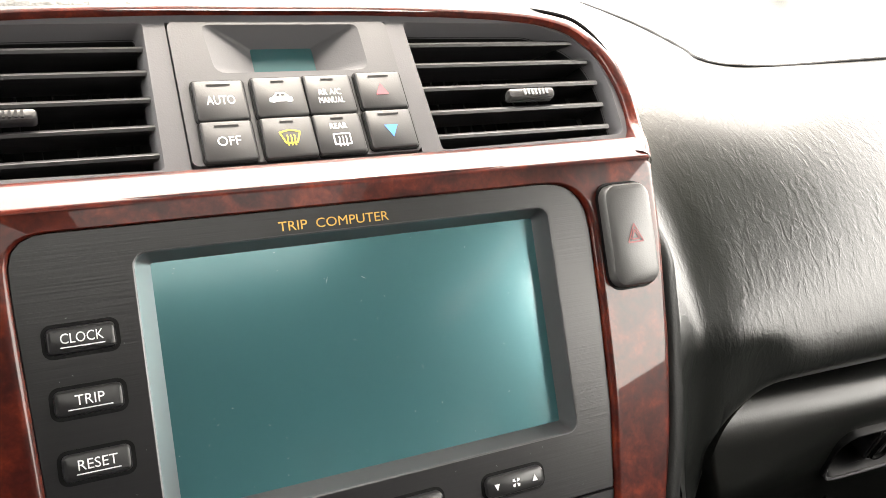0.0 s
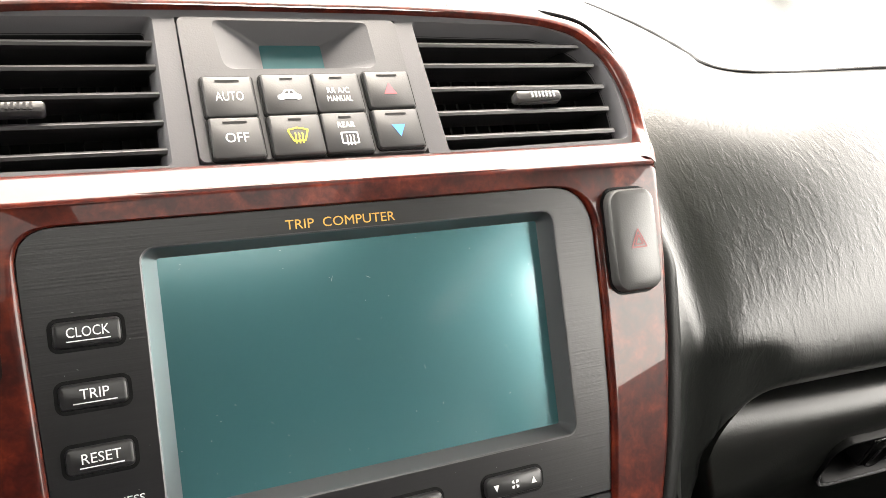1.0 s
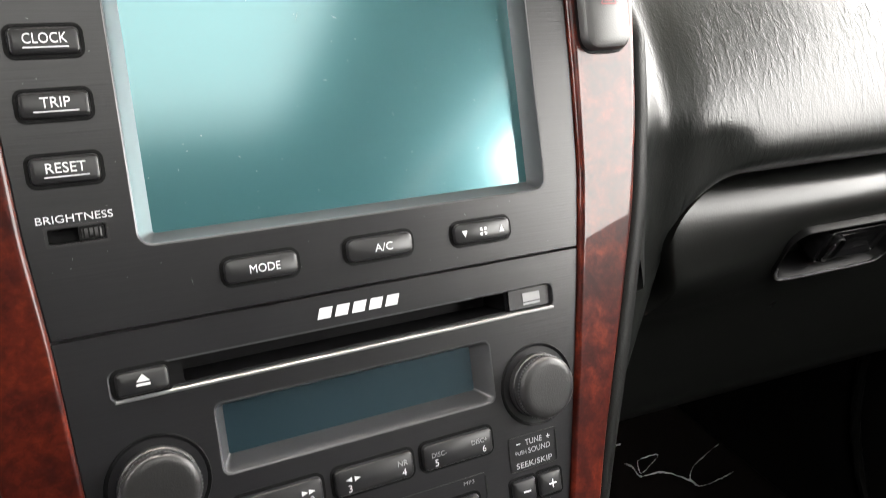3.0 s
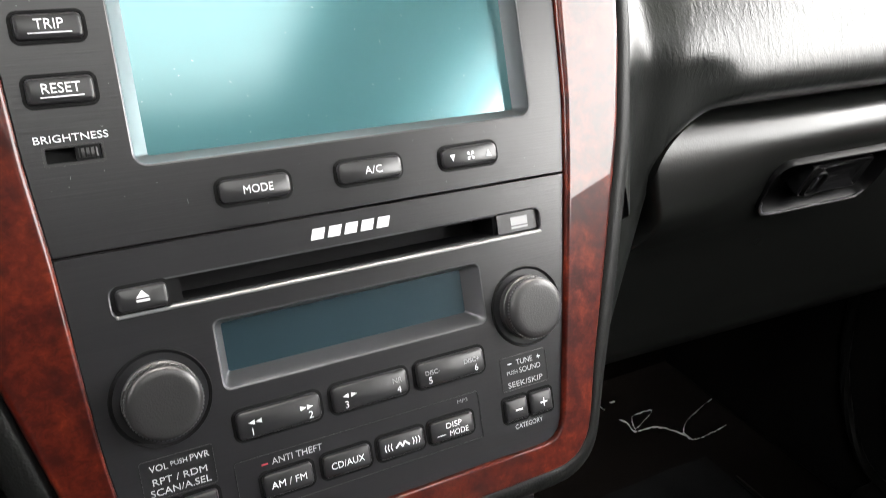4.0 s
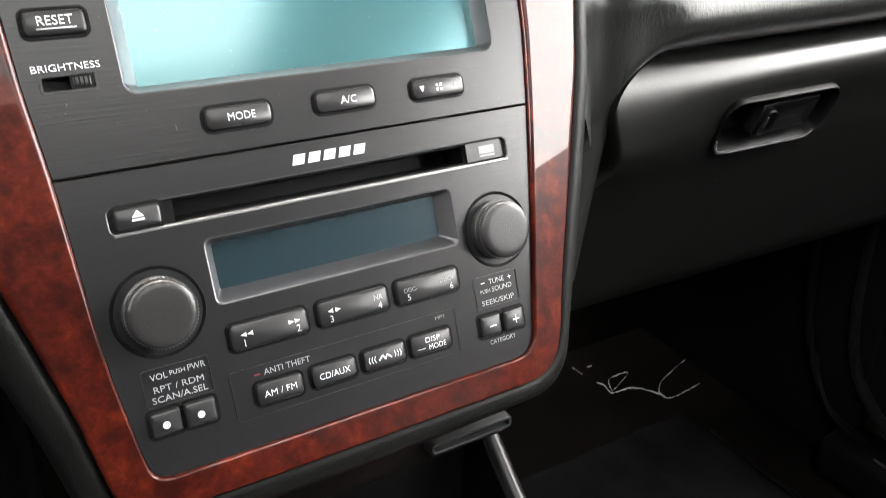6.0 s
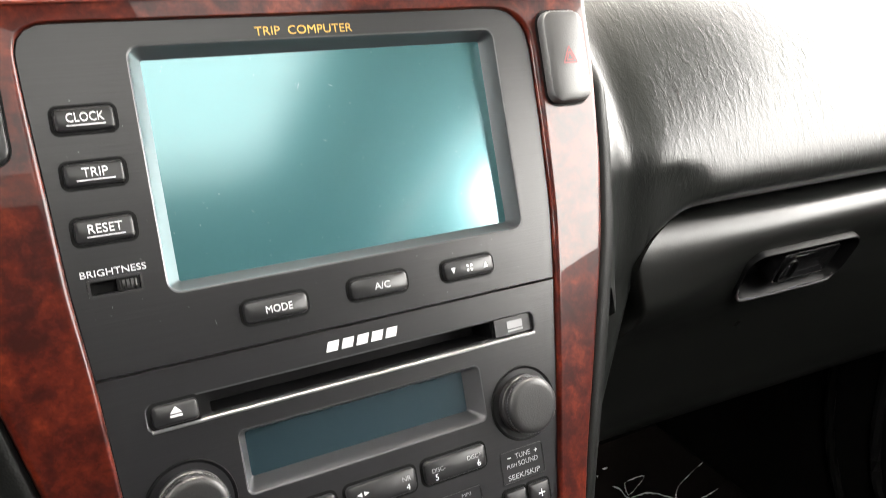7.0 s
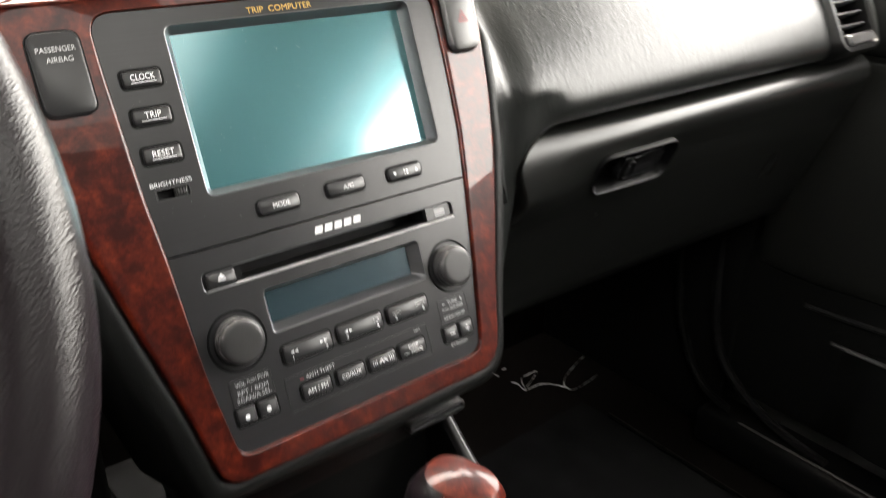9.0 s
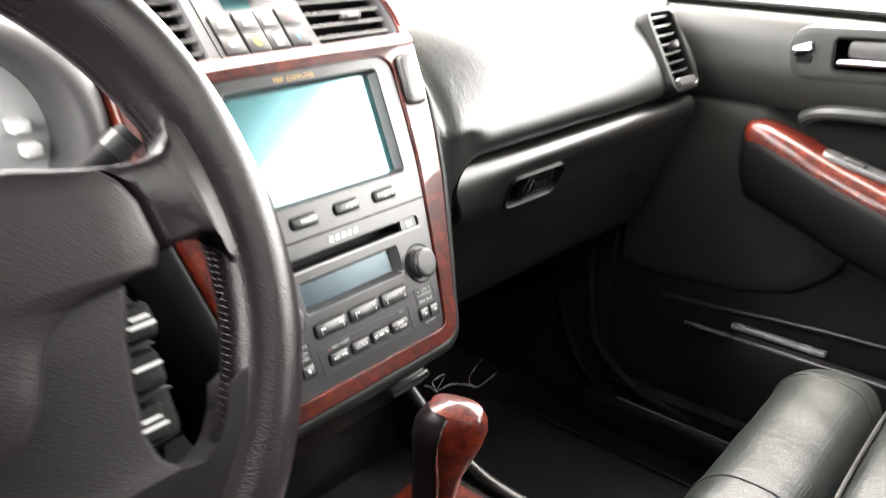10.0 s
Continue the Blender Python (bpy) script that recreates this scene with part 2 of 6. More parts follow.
# ---------- builders ----------
TILT_P = radians(22.5)
PANEL = Matrix.Translation((0, 0, 0.60)) @ Matrix.Rotation(-TILT_P, 4, "X")
KH = 0.355
HV = PANEL @ Matrix.Translation((0, 0.020, 0.147)) @ Matrix.Rotation(-math.atan(KH), 4, "X")
MM = 0.001


def thing(name, at, label, category, group="", kind=""):
    ob = new(name)
    ob.location = at
    ob.empty_display_size = 0.02
    return tagged(ob, label, category, group, kind)


def part(name, bm, material, parent=None, label="", smooth=True, angle=35):
    bmesh.ops.remove_doubles(bm, verts=bm.verts, dist=1e-6)
    bmesh.ops.recalc_face_normals(bm, faces=bm.faces)
    me = bpy.data.meshes.new(name)
    bm.to_mesh(me)
    bm.free()
    me.materials.append(material)
    if smooth:
        for f in me.polygons:
            f.use_smooth = True
        me.set_sharp_from_angle(angle=radians(angle))
    ob = new(name, me)
    if parent is not None:
        ob.parent = parent
        if parent.type == "EMPTY":
            ob.matrix_parent_inverse = Matrix.Translation(-Vector(parent.location))
    return tagged(ob, label)


def bmm(frame_m, fn):
    """A bmesh built in a frame's own axes and laid into the world."""
    bm = bmesh.new()
    fn(bm)
    bm.transform(frame_m)
    return bm


def rr(cx, cz, w, h, r, n=5):
    """A rounded rectangle in x and z, anticlockwise."""
    r = max(1e-5, min(r, w / 2 - 1e-6, h / 2 - 1e-6))
    out = []
    for sx, sz, a0 in ((1, 1, 0), (-1, 1, 90), (-1, -1, 180), (1, -1, 270)):
        for i in range(n + 1):
            a = radians(a0 + 90 * i / n)
            out.append((cx + sx * (w / 2 - r) + r * math.cos(a), cz + sz * (h / 2 - r) + r * math.sin(a)))
    return out


def rings(bm, loops, cap0=False, cap1=True, closed=True):
    """Joins loops of equal length into a skin."""
    vs = [[bm.verts.new(p) for p in lp] for lp in loops]
    n = len(vs[0])
    for a, b in zip(vs, vs[1:]):
        for i in range(n if closed else n - 1):
            j = (i + 1) % n
            bm.faces.new((a[i], a[j], b[j], b[i]))
    if cap0:
        bm.faces.new(vs[0][::-1])
    if cap1:
        bm.faces.new(vs[-1])
    return vs


def rrsolid(bm, cx, cz, w, h, r, steps, cap0=False, cap1=True, n=5):
    """A rounded rectangle lofted through (inset, y) steps."""
    rings(bm, [[(x, y, z) for x, z in rr(cx, cz, w - 2 * i, h - 2 * i, max(r - i, 0.0002), n)] for i, y in steps], cap0, cap1)


def box(bm, x0, x1, y0, y1, z0, z1, bev=0.0, seg=2):
    vs = [bm.verts.new((x, y, z)) for x in (x0, x1) for y in (y0, y1) for z in (z0, z1)]
    fs = [bm.faces.new([vs[i] for i in q]) for q in ((0, 1, 3, 2), (4, 6, 7, 5), (0, 4, 5, 1), (2, 3, 7, 6), (0, 2, 6, 4), (1, 5, 7, 3))]
    if bev:
        es = {e for f in fs for e in f.edges}
        bmesh.ops.bevel(bm, geom=list(es), offset=bev, segments=seg, affect="EDGES", profile=0.5)


def boxpart(name, mat, parent, x0, x1, y0, y1, z0, z1, bev=0.002, seg=2, label="", m=None):
    bm = bmesh.new()
    box(bm, x0, x1, y0, y1, z0, z1, bev, seg)
    if m is not None:
        bm.transform(m)
    return part(name, bm, mat, parent, label)


def plate(bm, outer, holes, y):
    """A flat face in x and z with holes."""
    from mathutils.geometry import tessellate_polygon
    polys = [[Vector((x, z, 0)) for x, z in lp] for lp in (outer, *holes)]
    flat = [v for lp in polys for v in lp]
    vs = [bm.verts.new((v.x, y, v.y)) for v in flat]
    for t in tessellate_polygon(polys):
        try:
            bm.faces.new([vs[i] for i in t])
        except ValueError:
            pass


def tube(bm, pts, rad, n=8, cap=True):
    """A round bar along points; rad is one radius or one for each point."""
    pts = [Vector(p) for p in pts]
    rads = rad if isinstance(rad, (list, tuple)) else [rad] * len(pts)
    loops = []
    ref = Vector((0.13, 0.31, 0.94))
    for i, p in enumerate(pts):
        d = (pts[min(i + 1, len(pts) - 1)] - pts[max(i - 1, 0)]).normalized()
        a = d.cross(ref).normalized()
        b = d.cross(a)
        loops.append([p + rads[i] * (math.cos(2 * math.pi * k / n) * a + math.sin(2 * math.pi * k / n) * b) for k in range(n)])
    rings(bm, loops, cap, cap)


def smooth_line(pts, n):
    """n points of a Catmull-Rom curve through pts."""
    pts = [Vector(p) for p in pts]
    out = []
    for k in range(n):
        t = k / (n - 1) * (len(pts) - 1)
        i = min(int(t), len(pts) - 2)
        f = t - i
        p0, p1, p2, p3 = pts[max(i - 1, 0)], pts[i], pts[i + 1], pts[min(i + 2, len(pts) - 1)]
        out.append(0.5 * ((2 * p1) + (p2 - p0) * f + (2 * p0 - 5 * p1 + 4 * p2 - p3) * f * f + (3 * p1 - p0 - 3 * p2 + p3) * f ** 3))
    return out


def lettering(text, parent, frame_m, x, z, height, mat=None, y=-0.0003, width=0.0, name="lettering", lean=0.0):
    """Raised print with the built-in font; x, z is its middle and height that of a capital."""
    cu = bpy.data.curves.new(name, "FONT")
    cu.body, cu.size, cu.extrude, cu.resolution_u = text, 1.0, 0.0, 3
    cu.space_line = 0.85
    cu.shear, cu.offset = lean, 0.0
    ob = bpy.data.objects.new(name, cu)
    scene.collection.objects.link(ob)
    me = bpy.data.meshes.new_from_object(ob.evaluated_get(bpy.context.evaluated_depsgraph_get()))
    bpy.data.objects.remove(ob)
    xs, ys = [v.co.x for v in me.vertices], [v.co.y for v in me.vertices]
    rows = text.count("\n") + 1
    s = height * rows * (1.0 if rows == 1 else 1.18) / (max(ys) - min(ys))
    sx = width / (max(xs) - min(xs)) if width else s
    cx, cy = (max(xs) + min(xs)) / 2, (max(ys) + min(ys)) / 2
    me.transform(frame_m @ Matrix.Translation((x, y, z)) @ Matrix.Rotation(radians(90), 4, "X") @ Matrix.Diagonal((sx, s, 1, 1)) @ Matrix.Translation((-cx, -cy, 0)))
    me.materials.append(mat or WHITE)
    t = new(name, me)
    t.parent = parent
    if parent.type == "EMPTY":
        t.matrix_parent_inverse = Matrix.Translation(-Vector(parent.location))
    return t


def shape(polys, parent, frame_m, mat, y=-0.0003, name="symbol"):
    """Flat printed shapes, each a polygon in x and z."""
    bm = bmesh.new()
    for lp in polys:
        bm.faces.new([bm.verts.new((px, y, pz)) for px, pz in lp])
    bm.transform(frame_m)
    return part(name, bm, mat, parent, smooth=False)


def bars(parent, frame_m, x0, x1, z0, z1, mat=None, y=-0.0003, name="print_bar"):
    return shape([[(x0, z0), (x1, z0), (x1, z1), (x0, z1)]], parent, frame_m, mat or WHITE, y, name)


def stroke(pts, w):
    """A polyline as small quads of width w."""
    out = []
    for (ax, az), (bx, bz) in zip(pts, pts[1:]):
        d = math.hypot(bx - ax, bz - az) or 1
        nx, nz = -(bz - az) / d * w / 2, (bx - ax) / d * w / 2
        out.append([(ax + nx, az + nz), (ax - nx, az - nz), (bx - nx, bz - nz), (bx + nx, bz + nz)])
    return out


def button(parent, frame_m, x0, x1, z0, z1, proud=0.0024, r=0.0016, mat=None, gap=0.0013, name="button", bev=0.0013, y0=0.0):
    cx, cz, w, h = (x0 + x1) / 2 * MM, (z0 + z1) / 2 * MM, (x1 - x0) * MM, (z1 - z0) * MM
    ob = part(name, bmm(frame_m, lambda bm: rrsolid(bm, cx, cz, w, h, r, [(0, y0 + 0.001), (0, y0 - proud + bev), (bev * 0.35, y0 - proud + bev * 0.3), (bev, y0 - proud)])), mat or BUTTON, parent)
    part("gap", bmm(frame_m, lambda bm: rrsolid(bm, cx, cz, w + 2 * gap, h + 2 * gap, r + gap, [(0, y0 + 0.0005), (0, y0 - 0.0009)])), BLACK, ob)
    return ob

# ---------- the car's shell and the ground ----------
def slab(name, mat, pts, thick, label, kind="structure", cat="wall", parent=None):
    """A flat four-cornered slab with thickness along its normal."""
    a, b, c, d = [Vector(p) for p in pts]
    nrm = (b - a).cross(d - a).normalized() * thick
    bm = bmesh.new()
    rings(bm, [[a, b, c, d], [a + nrm, b + nrm, c + nrm, d + nrm]], True, True)
    ob = part(name, bm, mat, parent, smooth=False)
    return tagged(ob, label, cat, "", kind)


def build_shell():
    bm = bmesh.new()
    g = 24
    vs = [[bm.verts.new((-1500 + 3000 * i / g, -1500 + 3000 * j / g, -0.45)) for j in range(g + 1)] for i in range(g + 1)]
    for i in range(g):
        for j in range(g):
            bm.faces.new((vs[i][j], vs[i + 1][j], vs[i + 1][j + 1], vs[i][j + 1]))
    tagged(part("ground", bm, GRASS), "pale green grass outside the car", "ground", "", "structure")
    slab("floor", CARPET, [(-0.74, -2.2, 0.03), (0.74, -2.2, 0.03), (0.74, 0.46, 0.03), (-0.74, 0.46, 0.03)], -0.03, "black carpet on the car's floor", cat="floor")
    slab("wall_front", CARPET, [(-0.74, 0.46, 0.02), (0.74, 0.46, 0.02), (0.74, 0.74, 0.50), (-0.74, 0.74, 0.50)], -0.03, "black carpeted toe board of the footwell")
    slab("wall_bulkhead", PAINT, [(-0.74, 0.74, 0.49), (0.74, 0.74, 0.49), (0.74, 0.78, 0.80), (-0.74, 0.78, 0.80)], -0.03, "dark bulkhead behind the dashboard")
    bm = bmesh.new()
    roof, opening = hole(-620, 620, -2200, 130, 0.02), hole(-285, 275, -840, -300, 0.05)
    plate(bm, roof, [opening], 0.0)
    rings(bm, [[(x, 0.0, z) for x, z in opening], [(x, -0.05, z) for x, z in opening]], False, False)
    bm.transform(Matrix(((1, 0, 0, 0), (0, 0, 1, 0), (0, -1, 0, 1.08), (0, 0, 0, 1))))
    bmesh.ops.solidify(bm, geom=bm.faces[:], thickness=0.012)
    tagged(part("ceiling", bm, ROOFM, smooth=False), "light grey cloth headliner with a sunroof opening", "ceiling", "", "structure")
    w = slab("window_6", ROOFTINT, [(-0.32, -0.88, 1.128), (0.31, -0.88, 1.128), (0.31, -0.26, 1.128), (-0.32, -0.26, 1.128)], 0.005, "lightly tinted sunroof glass", cat="window")
    w.visible_shadow = False
    # unseen black wall, added so the stack has something dark to reflect
    slab("wall_rear_unseen", SMOOTH, [(-0.735, -1.58, 0.0), (0.735, -1.58, 0.0), (0.640, -1.58, 1.07), (-0.640, -1.58, 1.07)], 0.03, "unseen black wall added behind the front seats to darken reflections")
    slab("wall_left", DOOR, [(-0.74, -2.2, 0.0), (-0.74, 0.78, 0.0), (-0.74, 0.78, 0.73), (-0.74, -2.2, 0.73)], 0.03, "dark grey trim of the driver's side doors")
    # unseen wall, added to hold back daylight from the driver's window
    slab("wall_driver_unseen", SMOOTH, [(-0.735, -1.60, 0.72), (-0.735, -0.32, 0.72), (-0.645, -0.32, 1.07), (-0.645, -1.60, 1.07)], 0.03, "unseen wall added to block light from the driver's side")
    slab("wall_right", DOOR, [(0.74, -2.2, 0.0), (0.74, -0.95, 0.0), (0.74, -0.95, 0.73), (0.74, -2.2, 0.73)], -0.03, "dark grey trim of the rear passenger door")
    slab("wall_outer", PAINT, [(0.745, -0.97, 0.0), (0.745, 0.79, 0.0), (0.745, 0.79, 0.71), (0.745, -0.97, 0.71)], 0.02, "dark outer skin of the passenger side")
    for s in (-1, 1):
        side = "left" if s < 0 else "right"
        for nm, y0, y1, y2, y3 in (("b", -1.05, -0.91, -0.92, -1.06), ("c", -1.75, -1.60, -1.62, -1.75)):
            slab("trim_pillar_%s_%s" % (nm, side), ROOFM, [(s * 0.735, y0, 0.70), (s * 0.735, y1, 0.70), (s * 0.635, y2, 1.06), (s * 0.635, y3, 1.06)], 0.04 * s, "grey plastic pillar trim between side windows", cat="pillar")
        bm = bmesh.new()
        tube(bm, [(s * 0.735, 0.76, 0.74), (s * 0.71, 0.50, 0.86), (s * 0.68, 0.32, 0.97), (s * 0.63, 0.12, 1.065)], 0.042, 10)
        tagged(part("trim_pillar_a_" + side, bm, PILLAR), "grey windscreen pillar trim", "pillar", "", "structure")
        bm = bmesh.new()
        tube(bm, [(s * 0.63, 0.12, 1.06), (s * 0.645, -0.6, 1.055), (s * 0.645, -1.2, 1.055), (s * 0.64, -2.2, 1.055)], 0.034, 8)
        tagged(part("trim_rail_" + side, bm, ROOFM), "grey roof rail trim above the side windows", "trim", "", "structure")
    for nm, pts in (("window_1", [(-0.70, 0.77, 0.80), (0.70, 0.77, 0.80), (0.60, 0.125, 1.09), (-0.60, 0.125, 1.09)]),):
        w = slab(nm, GLASS, pts, 0.005, "clear windscreen above the dashboard", cat="window")
        w.visible_shadow = False
    for s, nm, label in ((1, "window_3", "clear passenger side window"), (-1, "window_5", "clear driver's side window")):
        w = slab(nm, GLASS, [(s * 0.738, -0.95, 0.725), (s * 0.738, 0.60, 0.725), (s * 0.648, 0.20, 1.05), (s * 0.648, -0.95, 1.05)], 0.004 * s, label, cat="window")
        w.visible_shadow = False
    for s in (-1, 1):
        for k, (y0, y1) in enumerate(((-1.62, -1.05), (-2.19, -1.75))):
            if s < 0:
                continue
            w = slab("window_%d" % (2 * k + (3 if s < 0 else 2)), TINT, [(s * 0.735, y0, 0.73), (s * 0.735, y1, 0.73), (s * 0.645, y1, 1.05), (s * 0.645, y0, 1.05)], 0.005 * s, "dark tinted rear side window", cat="window")
            w.visible_shadow = False


def build_sill():
    """The right-hand door sill, kick panel and seal."""
    s = thing("door_sill", (0.69, 0.0, 0.03), "black plastic door sill beside the carpet", "sill")
    boxpart("scuff_plate", SMOOTH, s, 0.665, 0.735, -0.75, 0.12, 0.03, 0.085, 0.012, 4)
    boxpart("metal_strip", surf("satin_sill_edge", (0.09, 0.088, 0.086), 0.3, rvar=0.03), s, 0.6790, 0.6830, -0.72, 0.060, 0.0835, 0.0866, 0.0009, 2, "thin satin sill strip")
    k = thing("kick_panel", (0.70, 0.24, 0.03), "black plastic kick panel in the footwell", "panel")
    bm = bmesh.new()
    box(bm, 0.705, 0.738, 0.106, 0.46, 0.03, 0.55, 0.004, 3)
    part("panel", bm, SMOOTH, k)
    bm = bmesh.new()
    tube(bm, smooth_line([(0.706, 0.150, 0.50), (0.706, 0.148, 0.34), (0.704, 0.140, 0.235), (0.701, 0.118, 0.165), (0.698, 0.070, 0.122), (0.694, 0.010, 0.098), (0.69, -0.06, 0.088)], 34), 0.0065, 8)
    part("rubber_seal", bm, surf("black_rubber", (0.006, 0.006, 0.0062), 0.5, spec=0.10), k, "round black rubber door seal")
    bm = bmesh.new()
    tube(bm, smooth_line([(0.698, 0.205, 0.50), (0.698, 0.205, 0.34), (0.699, 0.190, 0.20), (0.699, 0.140, 0.105), (0.692, 0.08, 0.089)], 24), 0.006, 8)
    part("inner_lip", bm, SMOOTH, k)


def build_mat():
    m = thing("floor_mat", (0.42, 0.1, 0.03), "worn charcoal carpet mat lying on the footwell floor", "floor mat")
    bm = bmesh.new()
    g = 28
    vs = [[bm.verts.new((0.18 + 0.42 * i / g, -0.20 + 0.47 * j / g, 0.038 + 0.004 * noise.noise((i * 0.35, j * 0.35, 1)))) for j in range(g + 1)] for i in range(g + 1)]
    for i in range(g):
        for j in range(g):
            bm.faces.new((vs[i][j], vs[i + 1][j], vs[i + 1][j + 1], vs[i][j + 1]))
    bmesh.ops.solidify(bm, geom=bm.faces[:], thickness=-0.005)
    part("mat", bm, RUBBER, m)
    bm = bmesh.new()
    tube(bm, smooth_line([(0.60, -0.20, 0.042), (0.60, 0.1, 0.043), (0.60, 0.22, 0.043)], 12), 0.003, 6)
    part("edge_binding", bm, SMOOTH, m)


def build_wrapper():
    w = thing("plastic_wrapper", (0.58, 0.34, 0.035), "crumpled clear plastic film in the footwell, its glints drawn as pale ribbons", "wrapper")
    rnd = random.Random(4)
    lines = [[(0.526, 0.405, 0.050), (0.527, 0.385, 0.050)], [(0.545, 0.396, 0.050), (0.550, 0.392, 0.052)],
             [(0.532, 0.362, 0.050), (0.537, 0.350, 0.050), (0.538, 0.335, 0.048), (0.566, 0.326, 0.052), (0.591, 0.304, 0.048), (0.599, 0.291, 0.046), (0.625, 0.288, 0.050), (0.652, 0.289, 0.052)],
             [(0.540, 0.338, 0.049), (0.551, 0.357, 0.052), (0.579, 0.352, 0.056), (0.556, 0.342, 0.052), (0.541, 0.338, 0.049)],
             [(0.592, 0.303, 0.048), (0.600, 0.312, 0.052), (0.625, 0.324, 0.052), (0.677, 0.340, 0.052)]]
    # each glint of the clear film is drawn as a pale opaque ribbon
    for k, ln in enumerate(lines):
        bm = bmesh.new()
        pts = smooth_line(ln, 8 * len(ln))
        a = [p + Vector((rnd.uniform(-1, 1), rnd.uniform(-1, 1), rnd.uniform(-0.5, 1))) * 0.0010 for p in pts]
        b = [p + Vector((rnd.uniform(-1, 1) * 0.001, -0.0005, 0.0020 + rnd.uniform(0, 0.0018))) for p in pts]
        rings(bm, [a, b], False, False, closed=False)
        part("glint_ribbon", bm, FILM_GLINT, w, smooth=False)


# ---------- dashboard ----------
def lerp(a, b, t):
    return a + (b - a) * max(0.0, min(1.0, t))


def sstep(a, b, x):
    t = max(0.0, min(1.0, (x - a) / (b - a)))
    return t * t * (3 - 2 * t)


def resample(pts, n):
    """n points spread evenly along a row of points."""
    out = []
    for k in range(n):
        u = k * (len(pts) - 1) / (n - 1)
        i = min(int(u), len(pts) - 2)
        out.append(pts[i].lerp(pts[i + 1], u - i))
    return out


def ridge(x):
    t = (x - 0.17) / 0.52
    return lerp(0.020, -0.018, t), lerp(0.584, 0.597, t)


PADP = [(0.120, 0.006), (0.050, 0.012), (0.030, 0.0155), (0.018, 0.020), (0.0105, 0.0260), (0.0070, 0.033), (0.0075, 0.041), (0.0120, 0.053), (0.0215, 0.071), (0.037, 0.093), (0.058, 0.115), (0.085, 0.134), (0.115, 0.147), (0.15, 0.155), (0.21, 0.163), (0.40, 0.185), (0.745, 0.215)]


def build_dash():
    d = thing("dashboard", (0.3, 0.3, 0.5), "black padded vinyl dashboard with wrinkled grain", "dashboard")
    bm = bmesh.new()
    # the lower edge runs along the glove box, turns down in a tight corner and follows the wood as a column
    edge_x, corner, rx, rz = 0.191, Vector((0.227, 0.570)), 0.036, 0.030
    xs = [0.146 + 0.004 * i for i in range(7)] + [0.173, 0.176, 0.179, 0.182, 0.185, 0.1875, 0.1892, 0.1902, edge_x, 0.1913, 0.1918, 0.1926, 0.194, 0.196, 0.1985, 0.201, 0.204, 0.208, 0.212, 0.217, 0.222, 0.227, 0.233] + [0.240 + 0.0066 * i for i in range(4)] + [0.266 + 0.0121 * i for i in range(24)] + [0.5555 + 0.0034 * i for i in range(41)]
    def lip(dist):
        return 0.008 * max(0.0, 1 - dist / 0.010) ** 2.5
    def off(x, z):
        """Distance outside the rounded corner's ellipse."""
        u, v = (x - corner.x) / rx, max(0.0, z - corner.y) / rz
        g = math.hypot(u, v)
        return (g - 1) * g / max(1e-6, math.hypot(u / rx, v / rz)) if x < corner.x else max(0.0, z - corner.y - rz)
    def base(x, z):
        return lerp(0.414 * (z - 0.60) + 0.011, 0.0300, sstep(0.138, 0.176, x)) + 0.0050 * math.exp(-((x - 0.175) / 0.011) ** 2)
    loops = []
    for x in xs:
        y, z = ridge(x)
        hump = 1 - sstep(0.150, 0.285, x)
        end = sstep(0.655, 0.695, x)
        near = 1 - sstep(0.146, 0.190, x)
        pr = []
        for k, (dy, dz) in enumerate(PADP):
            up = sstep(0.06, 0.15, dz)
            xe = x + 0.14 * max(0.0, 0.69 - (z + dz))
            valley = 0.0065 * math.exp(-((xe - 0.180) / 0.013) ** 2) * (1 - 0.5 * sstep(0.05, 0.10, dz)) - 0.005 * near
            yy = y + dy + (valley * (1 - sstep(0.10, 0.16, dz)) if k > 1 else 0.0) + 0.055 * hump * up * (1 - sstep(0.10, 0.3, dy)) + end * 0.03 * (1 - sstep(0.1, 0.4, dy))
            zz = z + dz + 0.044 * hump * up - 0.002 * end
            pr.append((x, yy, zz))
        pr = pr[2:]
        if x < 0.234:
            top, w = pr[5], sstep(0.201, 0.233, x)
            zb = pr[0][2] if x >= corner.x else (corner.y + (pr[0][2] - corner.y) * math.sqrt(max(0.0, 1 - ((corner.x - x) / rx) ** 2)) if x > edge_x else corner.y)
            low = []
            for k, f in enumerate((0.0, 0.10, 0.25, 0.45, 0.72)):
                zz, std = lerp(zb, top[2], f), pr[k]
                yy = lerp(base(x, zz), top[1], sstep(0.1, 1.0, f)) + lip(max(0.0, off(x, zz)))
                low.append((x, lerp(yy, std[1], w), lerp(zz, std[2] - (pr[0][2] - zb) * (1 - k / 5), w)))
            pr = low + pr[5:]
        loops.append(smooth_line(pr, 60))
    rings(bm, loops, False, False, closed=False)
    # the edge turns in behind the glove box, and the column runs on down beside the wood
    k0 = xs.index(edge_x)
    rings(bm, [[lp[0] + Vector((0, b, -0.1 * b)) for lp in loops[k0:]] for b in (0.0, 0.02, 0.09)], False, False, closed=False)
    col = []
    for f in [k / 16 for k in range(17)]:
        zz = lerp(corner.y, 0.470, f)
        row = []
        for x, lp in zip(xs[:k0 + 1], loops):
            w, shift = sstep(0.0, 0.35, f), lerp(0.68, 0.16, (x - 0.146) / (edge_x - 0.146)) * (corner.y - zz) + 0.018 * sstep(0.0, 0.07, f) * (1 - sstep(0.146, 0.175, x))
